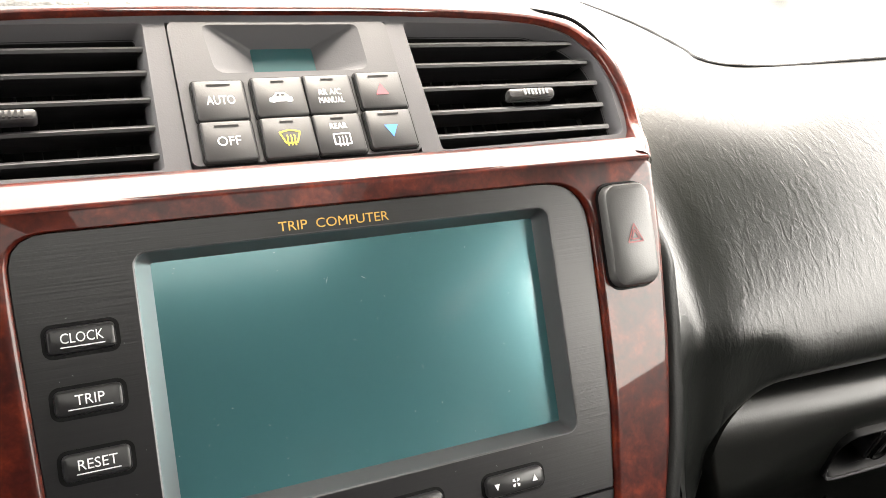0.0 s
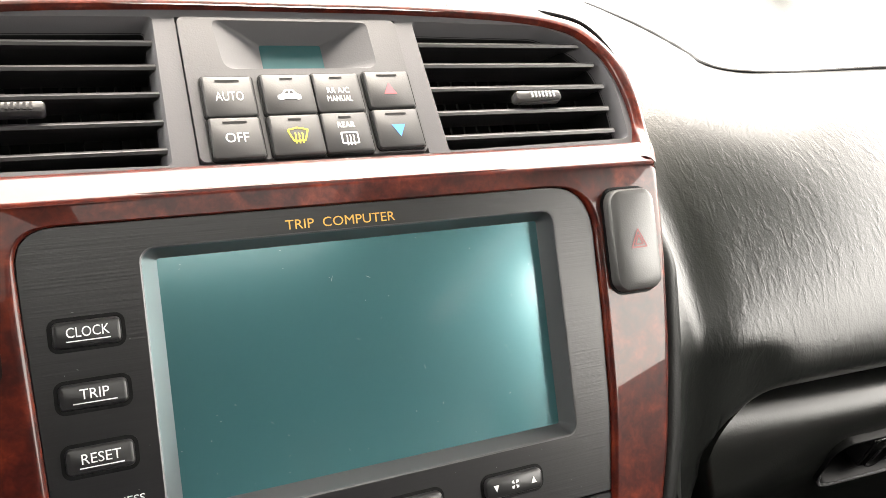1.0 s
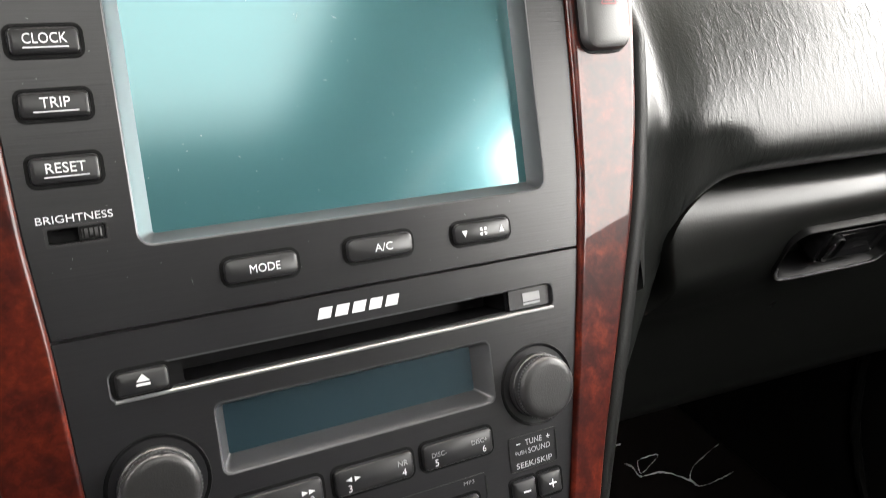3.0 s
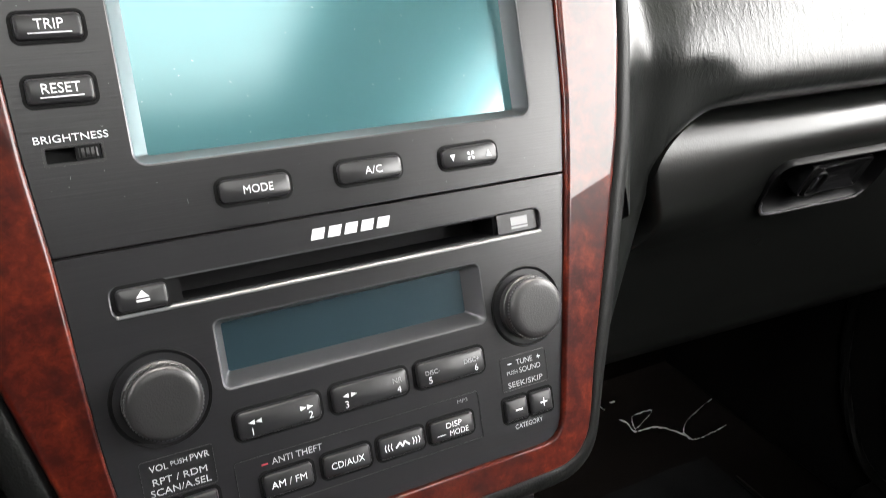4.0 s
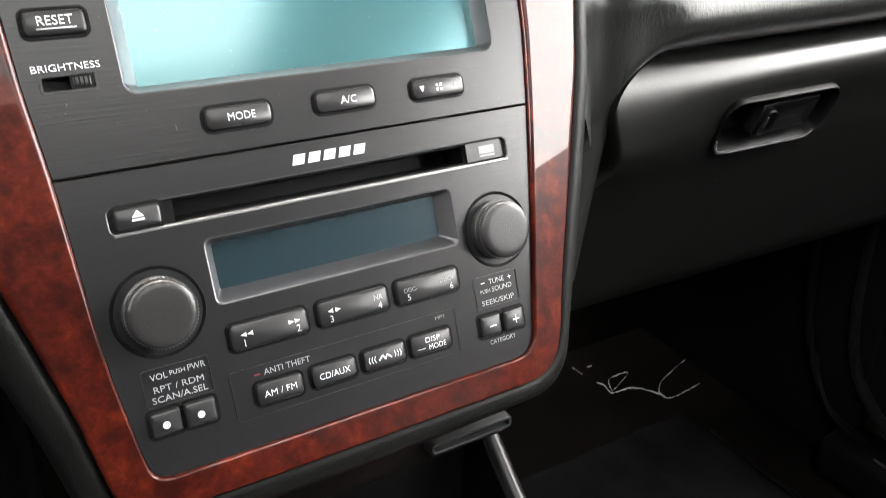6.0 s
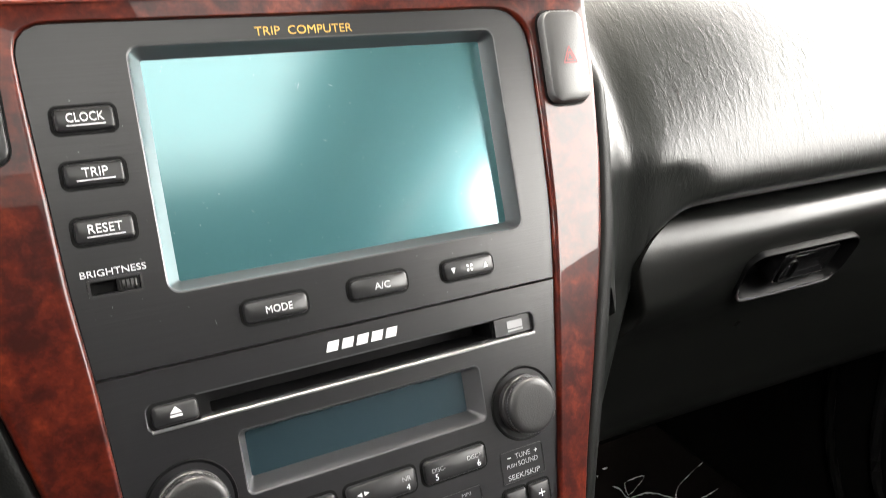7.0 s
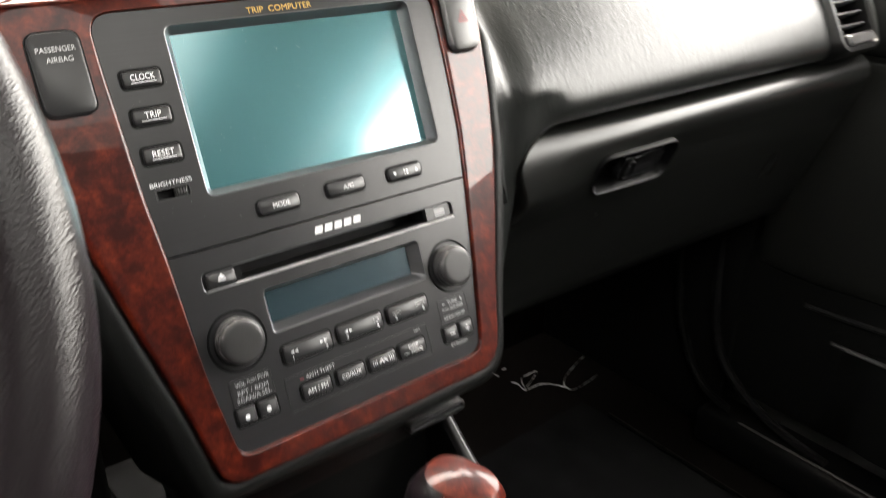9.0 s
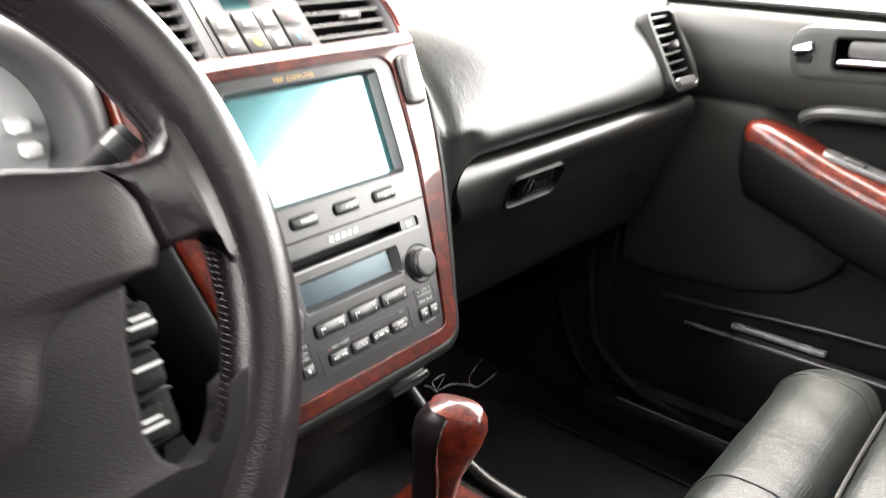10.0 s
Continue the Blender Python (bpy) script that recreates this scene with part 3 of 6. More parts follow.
            row.append(Vector((x - shift, lerp(base(x, zz) - 0.04 * (corner.y - zz) * sstep(0.150, 0.176, x) + lip(edge_x - x), lp[0].y - 0.04 * (corner.y - zz), 1 - w), zz)) if f else lp[0])
        col.append(row)
    rings(bm, col, False, False, closed=False)
    rings(bm, [[r[-1] + Vector((0, b, 0)) for r in col] for b in (0.0, 0.02, 0.06)], False, False, closed=False)
    SV = Matrix.Translation((0.612, ridge(0.60)[0] + 0.026, 0.677)) @ Matrix.Rotation(radians(-30), 4, "X")
    to_vent, gone = SV.inverted(), []
    for f in bm.faces:
        q = to_vent @ f.calc_center_median()
        if abs(q.x) < 0.0320 and abs(q.z + 0.004) < 0.0500 and abs(q.y) < 0.03:
            gone.append(f)
    bmesh.ops.delete(bm, geom=gone, context="FACES")
    part("pad", bm, PAD, d, "wrinkled black vinyl pad", angle=80)
    # seam across the pad's upper face
    def padz(x, y):
        i = min(range(len(xs)), key=lambda k: abs(xs[k] - x))
        q = [p for p in loops[i] if p.z > 0.70]
        return min(q, key=lambda p: abs(p.y - y)).z
    line = smooth_line([(0.345, 0.42, 0), (0.326, 0.30, 0), (0.308, 0.225, 0), (0.297, 0.195, 0), (0.304, 0.176, 0), (0.335, 0.168, 0), (0.42, 0.164, 0), (0.55, 0.158, 0), (0.655, 0.152, 0)], 110)
    zs = [padz(p.x, p.y) for p in line]
    zs = [sum(zs[max(0, k - 5):k + 6]) / len(zs[max(0, k - 5):k + 6]) for k in range(len(zs))]
    bm = bmesh.new()
    tube(bm, [(p.x, p.y, z + 0.0003) for p, z in zip(line, zs)], 0.0011, 6)
    part("seam", bm, BLACK, d, "thin dark seam line")
    # brow above the centre
    bm = bmesh.new()
    loops = []
    for i in range(28):
        x = -0.170 + 0.323 * i / 27
        e = (abs(x + 0.008) / 0.162) ** 6 * 0.022
        loops.append(smooth_line([(x, 0.118 - 0.2 * e, 0.781 - e), (x, 0.128, 0.7885 - 0.8 * e), (x, 0.150, 0.793 - 0.6 * e), (x, 0.22, 0.798 - 0.3 * e), (x, 0.40, 0.802), (x, 0.745, 0.815)], 30))
    rings(bm, loops, False, False, closed=False)
    part("brow", bm, PAD, d, angle=80)
    bm = bmesh.new()
    box(bm, -0.735, -0.12, 0.10, 0.75, 0.55, 0.765, 0.04, 4)
    part("driver_side_top", bm, PAD, d)
    bm = bmesh.new()
    box(bm, -0.735, -0.135, 0.045, 0.40, 0.16, 0.60, 0.03, 4)
    part("knee_panel", bm, SMOOTH, d)
    # end cap by the door
    bm = bmesh.new()
    box(bm, 0.655, 0.732, 0.065, 0.50, 0.41, 0.735, 0.03, 5)
    part("end_cap", bm, SMOOTH, d)
    # lower body behind the glove box
    bm = bmesh.new()
    box(bm, 0.14, 0.66, 0.125, 0.50, 0.40, 0.585, 0.01, 2)
    part("lower_body", bm, SMOOTH, d)
    bm = bmesh.new()
    box(bm, 0.118, 0.180, 0.075, 0.15, 0.39, 0.56, 0.012, 3)
    part("side_filler", bm, SMOOTH, d)

    # glove box
    gb = thing("glove_box", (0.42, 0.05, 0.33), "closed black glove box with a rounded upper ridge", "glove box")
    bm = bmesh.new()
    prof = [(0.14, -0.004), (0.050, 0.008), (0.034, 0.0105), (0.026, 0.0112), (0.0185, 0.0100), (0.0120, 0.0066), (0.0078, 0.0012), (0.0060, -0.0052), (0.0066, -0.0120), (0.0092, -0.0190), (0.0125, -0.0260), (0.0160, -0.033), (0.0195, -0.042), (0.0245, -0.0565), (0.0310, -0.072), (0.0420, -0.10), (0.060, -0.150), (0.074, -0.182), (0.104, -0.200), (0.20, -0.203)]
    full = [(0.14, -0.004), (0.050, 0.008), (0.034, 0.0105), (0.026, 0.0112), (0.0200, 0.0092), (0.0160, 0.0050), (0.0130, -0.0010), (0.0108, -0.0080), (0.0092, -0.0155), (0.0080, -0.0235), (0.0074, -0.0310), (0.0086, -0.0400), (0.0130, -0.0500), (0.0200, -0.0610), (0.0290, -0.0750), (0.0420, -0.102), (0.060, -0.150), (0.074, -0.182), (0.104, -0.200), (0.20, -0.203)]
    loops = []
    xs = [0.1830 + 0.0009 * k for k in range(8)] + [0.1915 + 0.0028 * k for k in range(27)] + [0.2655 + 0.0018 * k for k in range(58)] + [0.376 + 0.0142 * k for k in range(22)]
    for x in xs:
        t = (x - 0.1830) / 0.4910
        y, z = ridge(x)
        z += 0.003
        c = max(0.0, 1 - (x - 0.1830) / 0.040)
        cut = z + 0.0105 - 0.031 * (1 - math.sqrt(max(0.0, 1 - c * c)))
        broad = 1 - sstep(0.185, 0.320, x)
        back = 0.006 * (1 - math.sqrt(max(0.0, 1 - max(0.0, 1 - (x - 0.1830) / 0.003) ** 2))) - 0.001 * (1 - sstep(0.210, 0.300, x)) + 0.012 * sstep(0.665, 0.674, x)
        row = []
        for (dy, dz), (fy, fz) in zip(prof, full):
            dy, zz = lerp(dy, fy, broad), lerp(dz, fz, broad)
            xx = x - (1 - t) ** 3 * (0.30 * max(0.0, -0.05 - zz) - 0.008 * math.exp(-((zz + 0.045) / 0.02) ** 2))
            row.append((xx, y + dy + back, z + zz))
        row = smooth_line(row, 132)
        # the upper corner is cut to the pad's rounded edge
        k1 = [k for k in range(len(row)) if k > 20 and row[k].z <= cut][0]
        a, b = row[k1 - 1], row[k1]
        edge = a.lerp(b, (a.z - cut) / max(1e-6, a.z - b.z)) if a.z > b.z else b
        top = [edge + Vector((0, 0.09 * (1 - k / 31), -0.006 * (1 - k / 31))) for k in range(32)] if c > 0 else resample(row[:k1] + [edge], 32)
        row = top + resample([edge] + row[k1:], 110)[1:]
        loops.append(row)
    rings(bm, loops, False, False, closed=False)
    rings(bm, [loops[0], [Vector((v.x + 0.0005, v.y + 0.05, v.z)) for v in loops[0]]], False, False, closed=False)
    lat = Matrix.Translation((0.3170, 0.0214, 0.5540)) @ Matrix.Rotation(radians(-4.2), 4, "Z") @ Matrix.Rotation(radians(-1.4), 4, "Y") @ Matrix.Rotation(radians(22), 4, "X")
    to_lat = lat.inverted()
    gone = []
    for f in bm.faces:
        q = to_lat @ f.calc_center_median()
        if abs(q.x) < 0.0465 and abs(q.z) < 0.0187 and abs(q.y) < 0.02 and math.hypot(max(0.0, abs(q.x) - 0.036), max(0.0, abs(q.z) - 0.008)) < 0.0107:
            gone.append(f)
    bmesh.ops.delete(bm, geom=gone, context="FACES")
    part("lid", bm, LID, gb, angle=32)
    # latch: a recessed pull with a key lock
    GB = surf("gloss_black_bezel", (0.0022, 0.0022, 0.0024), 0.42, rvar=0.03, spec=0.08)
    def cup(b):
        # slanted ends: the opening is a little wider below than above
        def lp(w, h, r, y, dx=0.0):
            return [(x + 0.10 * (-z if x < 0 else 0.4 * z), y, z) for x, z in rr(dx, 0, w, h, r, 7)]
        rings(b, [lp(0.096, 0.0400, 0.0125, 0.010), lp(0.0975, 0.0415, 0.0130, 0.0010), lp(0.0962, 0.0402, 0.0125, -0.0006), lp(0.0945, 0.0385, 0.0118, -0.0008), lp(0.0926, 0.0366, 0.0108, 0.0008), lp(0.0880, 0.0320, 0.0095, 0.0150), lp(0.070, 0.022, 0.008, 0.0170)], False, True)
    bezel = part("latch_bezel", bmm(lat, cup), GB, gb, "black recessed latch surround")
    pull = part("latch_pull", bmm(lat, lambda b: rrsolid(b, 0.0075, 0.0015, 0.050, 0.0265, 0.004, [(0, 0.0165), (0, 0.0020), (0.0006, 0.0008), (0.0018, 0.0004), (0.0040, 0.0016), (0.012, 0.0022)])), surf("gloss_black_latch", (0.0035, 0.0035, 0.0037), 0.10, rvar=0.03, spec=0.4), bezel, "glossy black pull")
    part("lock", bmm(lat @ Matrix.Translation((-0.0085, 0, -0.001)), lambda b: rrsolid(b, 0, 0, 0.0125, 0.0205, 0.0062, [(0, 0.004), (0, -0.0004), (0.0006, -0.0012), (0.0014, -0.0008), (0.0019, 0.0010)], n=8)), GB, pull, "round key lock")
    part("keyway", bmm(lat @ Matrix.Translation((-0.0085, 0, -0.001)), lambda b: rrsolid(b, 0, 0, 0.0022, 0.0085, 0.001, [(0, 0.002), (0, 0.0002), (0.0003, -0.0002)])), BUTTON, pull, "worn steel keyway")
    def lip_edge(b):
        pts = [(-0.0462, 0.0, -0.0090), (-0.0455, -0.0007, -0.0140), (-0.0415, -0.0011, -0.0184), (-0.0300, -0.0012, -0.0196), (0.0, -0.0012, -0.0197), (0.0300, -0.0012, -0.0196), (0.0385, -0.0011, -0.0186), (0.0425, -0.0006, -0.0150)]
        tube(b, [(x + 0.10 * (-z if x < 0 else 0.4 * z), y, z) for x, y, z in smooth_line(pts, 40)], 0.0010, 8)
    part("lip", bmm(lat, lip_edge), surf("satin_black_lip", (0.05, 0.05, 0.052), 0.30, rvar=0.03, spec=0.5), bezel, "satin lower lip")

    # side vent at the door end
    sv = thing("side_vent", (0.60, 0.0, 0.65), "black slatted side vent at the dashboard's end", "air vent")
    part("frame", bmm(SV, lambda b: rrsolid(b, 0, -0.004, 0.080, 0.116, 0.016, [(0, 0.030), (0, 0.001), (0.002, -0.0030), (0.006, -0.0036), (0.0085, -0.0010), (0.010, 0.03)], n=6, cap1=False)), SMOOTH, sv)
    part("duct", bmm(SV, lambda b: rrsolid(b, 0, -0.004, 0.060, 0.096, 0.010, [(0, 0.024), (0.001, 0.025)])), BLACK, sv)
    for k in range(7):
        z = 0.042 - 0.0125 * k
        part("slat", bmm(SV, lambda b: rrsolid(b, 0, z, 0.060, 0.0026, 0.0008, [(0, 0.022), (0, 0.004), (0.0006, 0.003)])), SLAT, sv)
    part("slider", bmm(SV, lambda b: rrsolid(b, 0.010, 0.001, 0.010, 0.010, 0.002, [(0, 0.010), (0, -0.003), (0.001, -0.005)])), SLAT, sv, "small vent slider")
    part("thumbwheel", bmm(SV, lambda b: rrsolid(b, 0, -0.049, 0.052, 0.012, 0.004, [(0, 0.006), (0, -0.003), (0.002, -0.0058)])), surf("gloss_thumbwheel", (0.03, 0.03, 0.031), 0.18, rvar=0.03), sv, "grey ribbed thumbwheel")


# ---------- centre stack ----------
def roundpoly(pts, n=6):
    """A closed outline from corners (x, z, radius)."""
    out = []
    m = len(pts)
    for i in range(m):
        p, q, s = Vector(pts[i - 1][:2]), Vector(pts[i][:2]), Vector(pts[(i + 1) % m][:2])
        r = pts[i][2]
        if r <= 0:
            out.append(tuple(q))
            continue
        a, b = (p - q).normalized(), (s - q).normalized()
        ang = a.angle(b)
        t = min(r / math.tan(ang / 2), 0.45 * (p - q).length, 0.45 * (s - q).length)
        s0, s1 = q + a * t, q + b * t
        for k in range(n + 1):
            f = k / n
            out.append(tuple((1 - f) ** 2 * s0 + 2 * f * (1 - f) * q + f * f * s1))
    return out


def polar(poly, c, n):
    """n points of an outline at even angles about c."""
    out = []
    m = len(poly)
    for k in range(n):
        a = 2 * math.pi * k / n
        dx, dz = math.cos(a), math.sin(a)
        best = None
        for i in range(m):
            (x0, z0), (x1, z1) = poly[i], poly[(i + 1) % m]
            ex, ez = x1 - x0, z1 - z0
            det = dx * -ez + ex * dz
            if abs(det) < 1e-12:
                continue
            t = ((x0 - c[0]) * -ez + ex * (z0 - c[1])) / det
            u = (dx * (z0 - c[1]) - dz * (x0 - c[0])) / det
            if t > 0 and -1e-9 <= u <= 1 + 1e-9 and (best is None or t > best):
                best = t
        out.append((c[0] + best * dx, c[1] + best * dz))
    return out


def mm(pts):
    return [tuple(v * MM for v in p) for p in pts]


INNER = mm(roundpoly([(107.5, 127, 20), (107, 72, 200), (105.5, 32, 200), (101.5, 0, 200), (95, -43, 300), (86.5, -92, 300), (82.5, -114.5, 16), (-92, -114.5, 9), (-98.4, -69, 300), (-101.6, 0, 300), (-104.4, 31, 300), (-107.3, 100, 200), (-108, 127, 18)]))
OUTER = mm(roundpoly([(146.0, 136.5, 4), (145.5, 102, 200), (141.5, 54, 200), (134.7, 13, 200), (122, -33, 200), (106.5, -87, 100), (96, -128, 34), (-104, -128, 14), (-112.5, -83, 200), (-126, -32, 300), (-138.5, 21, 300), (-149, 66, 200), (-152, 114, 200), (-152.5, 136.5, 9)]))
CEN = (0.0, 0.010)


def build_stack():
    st = thing("centre_stack", (0, 0.0, 0.42), "tapered centre stack framed in lacquered red burl wood", "centre stack")
    n = 360
    ia, oa = polar(INNER, CEN, n), polar(OUTER, CEN, n)
    bm = bmesh.new()
    prof = [(0.0, 0.002), (0.0, -0.0014), (0.010, -0.0022), (0.03, -0.0028), (0.055, -0.0031), (0.075, -0.0031), (0.10, -0.0031), (0.5, -0.0031), (0.87, -0.0031), (0.895, -0.0031), (0.93, -0.0028), (0.96, -0.0019), (0.985, -0.0003), (1.0, 0.004), (1.0, 0.012)]
    loops = [[(a[0] + (b[0] - a[0]) * f, y, a[1] + (b[1] - a[1]) * f) for a, b in zip(ia, oa)] for f, y in prof]
    # the sides are slightly crowned outwards
    side = [sstep(0.3, 0.8, abs(b[0] - CEN[0]) / math.hypot(b[0] - CEN[0], b[1] - CEN[1])) for b in oa]
    loops = [[(x, y + 0.0025 * f * k, z) for (x, y, z), k in zip(lp, side)] for lp, (f, _) in zip(loops, prof)]
    rings(bm, loops, False, False)
    bm.transform(PANEL)
    part("wood_frame", bm, WOOD, st, "glossy red burl wood frame", angle=50)
    # upward ledge between the screen and the vents
    bm = bmesh.new()
    rows = [(0.1335, -0.0032), (0.1346, -0.0031), (0.1355, -0.0023), (0.1366, -0.0011), (0.1390, 0.0013), (0.1416, 0.0042), (0.1438, 0.0068), (0.1449, 0.0086), (0.1452, 0.0110), (0.1452, 0.021)]
    rings(bm, [[((-0.1475 + (0.2885 + 0.35 * max(0.0, y)) * i / 40), y, z) for i in range(41)] for z, y in rows], False, False, closed=False)
    bm.transform(PANEL)
    part("wood_ledge", bm, WOOD, st, "burl wood ledge facing up", angle=80)
    # arch over the vents
    inn = [(136.5, 1.5, 137.5), (143.5, 9.5, 143.5)] + [(x, 20 + s * 0.334 - 1.0, 147 + s * 0.942) for x, s in ((151, 5), (153, 21), (151, 38), (145.5, 49.5), (133, 60.2), (104, 66), (48, 68.5), (0, 68.7))]
    out = [(145.6, 1.5, 131.5), (152.0, 10.0, 139.5)] + [(x, 20 + s * 0.334 + 1.5, 147 + s * 0.942) for x, s in ((159.5, 1), (161.3, 21), (159.8, 43), (151, 62), (136.7, 70.3), (106.5, 74.3), (50, 76), (0, 76.3))]
    inn = inn + [(-x, y, z) for x, y, z in inn[-2::-1]]
    out = out + [(-x - (6 if k > 7 else 0), y, z) for k, (x, y, z) in enumerate(out[-2::-1])]
    si, so = smooth_line(mm(inn), 150), smooth_line(mm(out), 150)
    nrm = Vector((0, -0.94, 0.33))
    bm = bmesh.new()
    facing = [max(0.0, (b - a).normalized().z) ** 2 for a, b in zip(si, so)]  # the top of the arch slopes back, its sides are rounded
    rings(bm, [[a.lerp(b, f) + nrm * lerp(h, g, u) for a, b, u in zip(si, so, facing)] for f, h, g in ((0.0, -0.006, -0.006), (0.0, 0.001, 0.0006), (0.08, 0.0022, 0.0026), (0.3, 0.0038, 0.0030), (0.55, 0.0042, 0.0010), (0.8, 0.003, -0.0014), (0.95, 0.001, -0.0032), (1.0, -0.003, -0.0050), (1.0, -0.012, -0.012))], False, False, closed=False)
    bm.transform(PANEL)
    part("wood_arch", bm, WOOD, st, "glossy burl wood arch over the vents", angle=50)
    bm = bmesh.new()
    tube(bm, [b + (b - a).normalized() * 0.0008 + nrm * -0.001 for a, b in zip(si, so)][9:-9], 0.0010, 6)
    bm.transform(PANEL)
    part("arch_gap", bm, BLACK, st, "thin black gap round the arch")
    # black surround that carries the stack into the dashboard
    bm = bmesh.new()
    full = mm(roundpoly([(147, 136, 30), (145.5, 102, 200), (141.5, 54, 200), (134.7, 13, 200), (122, -33, 200), (106.5, -87, 100), (96, -128, 34), (-104, -128, 14), (-112.5, -83, 200), (-126, -32, 300), (-138.5, 21, 300), (-149, 66, 200), (-152, 114, 200), (-153, 136, 30)]))
    pa = polar(full, CEN, n)
    loops = []
    for o, y in ((-0.0004, 0.008), (0.0006, 0.0040), (0.002, 0.0026), (0.006, 0.0024), (0.010, 0.0044), (0.0135, 0.009), (0.0155, 0.016), (0.017, 0.03), (0.019, 0.07), (0.02, 0.12)):
        lp = []
        for (x, z) in pa:
            dx, dz = x - CEN[0], z - CEN[1]
            ln = math.hypot(dx, dz)
            lp.append((x + dx / ln * o, y + (0.034 * sstep(0.080, 0.140, z)), z + dz / ln * o * (1 - sstep(0.10, 0.14, z))))
        loops.append(lp)
    rings(bm, loops, False, False)
    bm.transform(PANEL)
    part("surround", bm, SURR, st, "black vinyl surround", angle=60)

    # hazard switch and airbag lamp panel
    hz = thing("hazard_switch", tuple(PANEL @ Vector((0.125, -0.006, 0.08))), "black hazard switch with a red triangle set in the wood", "switch")
    b = button(hz, PANEL, 111.8, 135.2, 80.5, 123.5, proud=0.0060, r=0.006, mat=HAZ, gap=0.0012, bev=0.0022, y0=-0.0021, name="rocker")
    tri = lambda cx, cz, r: [(cx + r * math.cos(radians(a)), cz + r * math.sin(radians(a)) * 1.15) for a in (90, 210, 330)]
    t0 = mm(tri(124.0, 101.2, 4.4))
    t1 = mm(tri(124.0, 101.2, 2.3))
    shape(stroke(t0 + [t0[0]], 0.0006) + stroke(t1 + [t1[0]], 0.0006), b, PANEL, DULLRED, y=-0.0084, name="triangle")
    ab = thing("airbag_lamp_panel", tuple(PANEL @ Vector((-0.127, -0.006, 0.08))), "dark grey passenger airbag lamp panel in the wood", "indicator")
    b = button(ab, PANEL, -139, -114.5, 79.5, 120, proud=0.0026, r=0.005, mat=BUTTON, gap=0.0008, y0=-0.0020, name="cover")
    lettering("PASSENGER", b, PANEL, -0.1268, 0.1115, 0.0026, PALE, y=-0.0049, width=0.0185)
    lettering("AIRBAG", b, PANEL, -0.1262, 0.1065, 0.0026, PALE, y=-0.0049, width=0.0125)


def recess(parent, frame_m, o, i, depth, mat, name, ro=0.004, ri=0.001):
    """Sloping walls from the opening o = (x0, x1, z0, z1) to the floor i at depth."""
    def fn(bm):
        loops = []
        for (x0, x1, z0, z1), r, y in ((o, ro, -0.0006), (tuple(v + d for v, d in zip(o, (0.6, -0.6, 0.6, -0.6))), ro * 0.9, -0.0004), (tuple(a + (b - a) * 0.25 for a, b in zip(o, i)), ro * 0.8, depth * 0.2), (i, ri, depth)):
            loops.append([(x, y, z) for x, z in rr((x0 + x1) / 2 * MM, (z0 + z1) / 2 * MM, (x1 - x0) * MM, (z1 - z0) * MM, r, 5)])
        rings(bm, loops, False, False)
    return part(name, bmm(frame_m, fn), mat, parent, angle=40)


def panelrect(parent, frame_m, x0, x1, z0, z1, y, mat, name, label=""):
    bm = bmesh.new()
    rrsolid(bm, (x0 + x1) / 2 * MM, (z0 + z1) / 2 * MM, (x1 - x0) * MM, (z1 - z0) * MM, 0.0006, [(0, y + 0.002), (0, y)], True, True, 2)
    bm.transform(frame_m)
    return part(name, bm, mat, parent, label, smooth=False)


def hole(x0, x1, z0, z1, r):
    return rr((x0 + x1) / 2 * MM, (z0 + z1) / 2 * MM, (x1 - x0) * MM, (z1 - z0) * MM, r, 5)


def split_outline(top):
    """The face outline above or below the seam."""
    pts = polar(INNER, CEN, 240)
    keep = [(x, z) for x, z in pts if (z > 0.0006 if top else z < -0.0006)]
    keep.sort(key=lambda p: math.atan2(p[1] - 0.0, p[0]) if top else -math.atan2(-p[1], p[0]) % (2 * math.pi))
    zz = 0.0003 if top else -0.0003
    ends = [(0.1013, zz), (-0.1015, zz)]
    return ([ends[0]] + keep + [ends[1]]) if top else ([ends[1]] + keep + [ends[0]])


def face(parent, outline, holes, name="faceplate"):
    def fn(bm):
        c = (sum(p[0] for p in outline) / len(outline), sum(p[1] for p in outline) / len(outline))
        ins = [(c[0] + (x - c[0]) * 0.9955, c[1] + (z - c[1]) * 0.9955) for x, z in outline]
        plate(bm, ins, holes, -0.0006)
        rings(bm, [[(x, 0.004, z) for x, z in outline], [(x, 0.0, z) for x, z in outline], [(x, -0.0006, z) for x, z in ins]], False, False)
        for h in holes:
            rings(bm, [[(x, -0.0006, z) for x, z in h], [(x, 0.004, z) for x, z in h]], False, False)
    return part(name, bmm(PANEL, fn), FACE, parent, "charcoal brushed plastic face", angle=30)


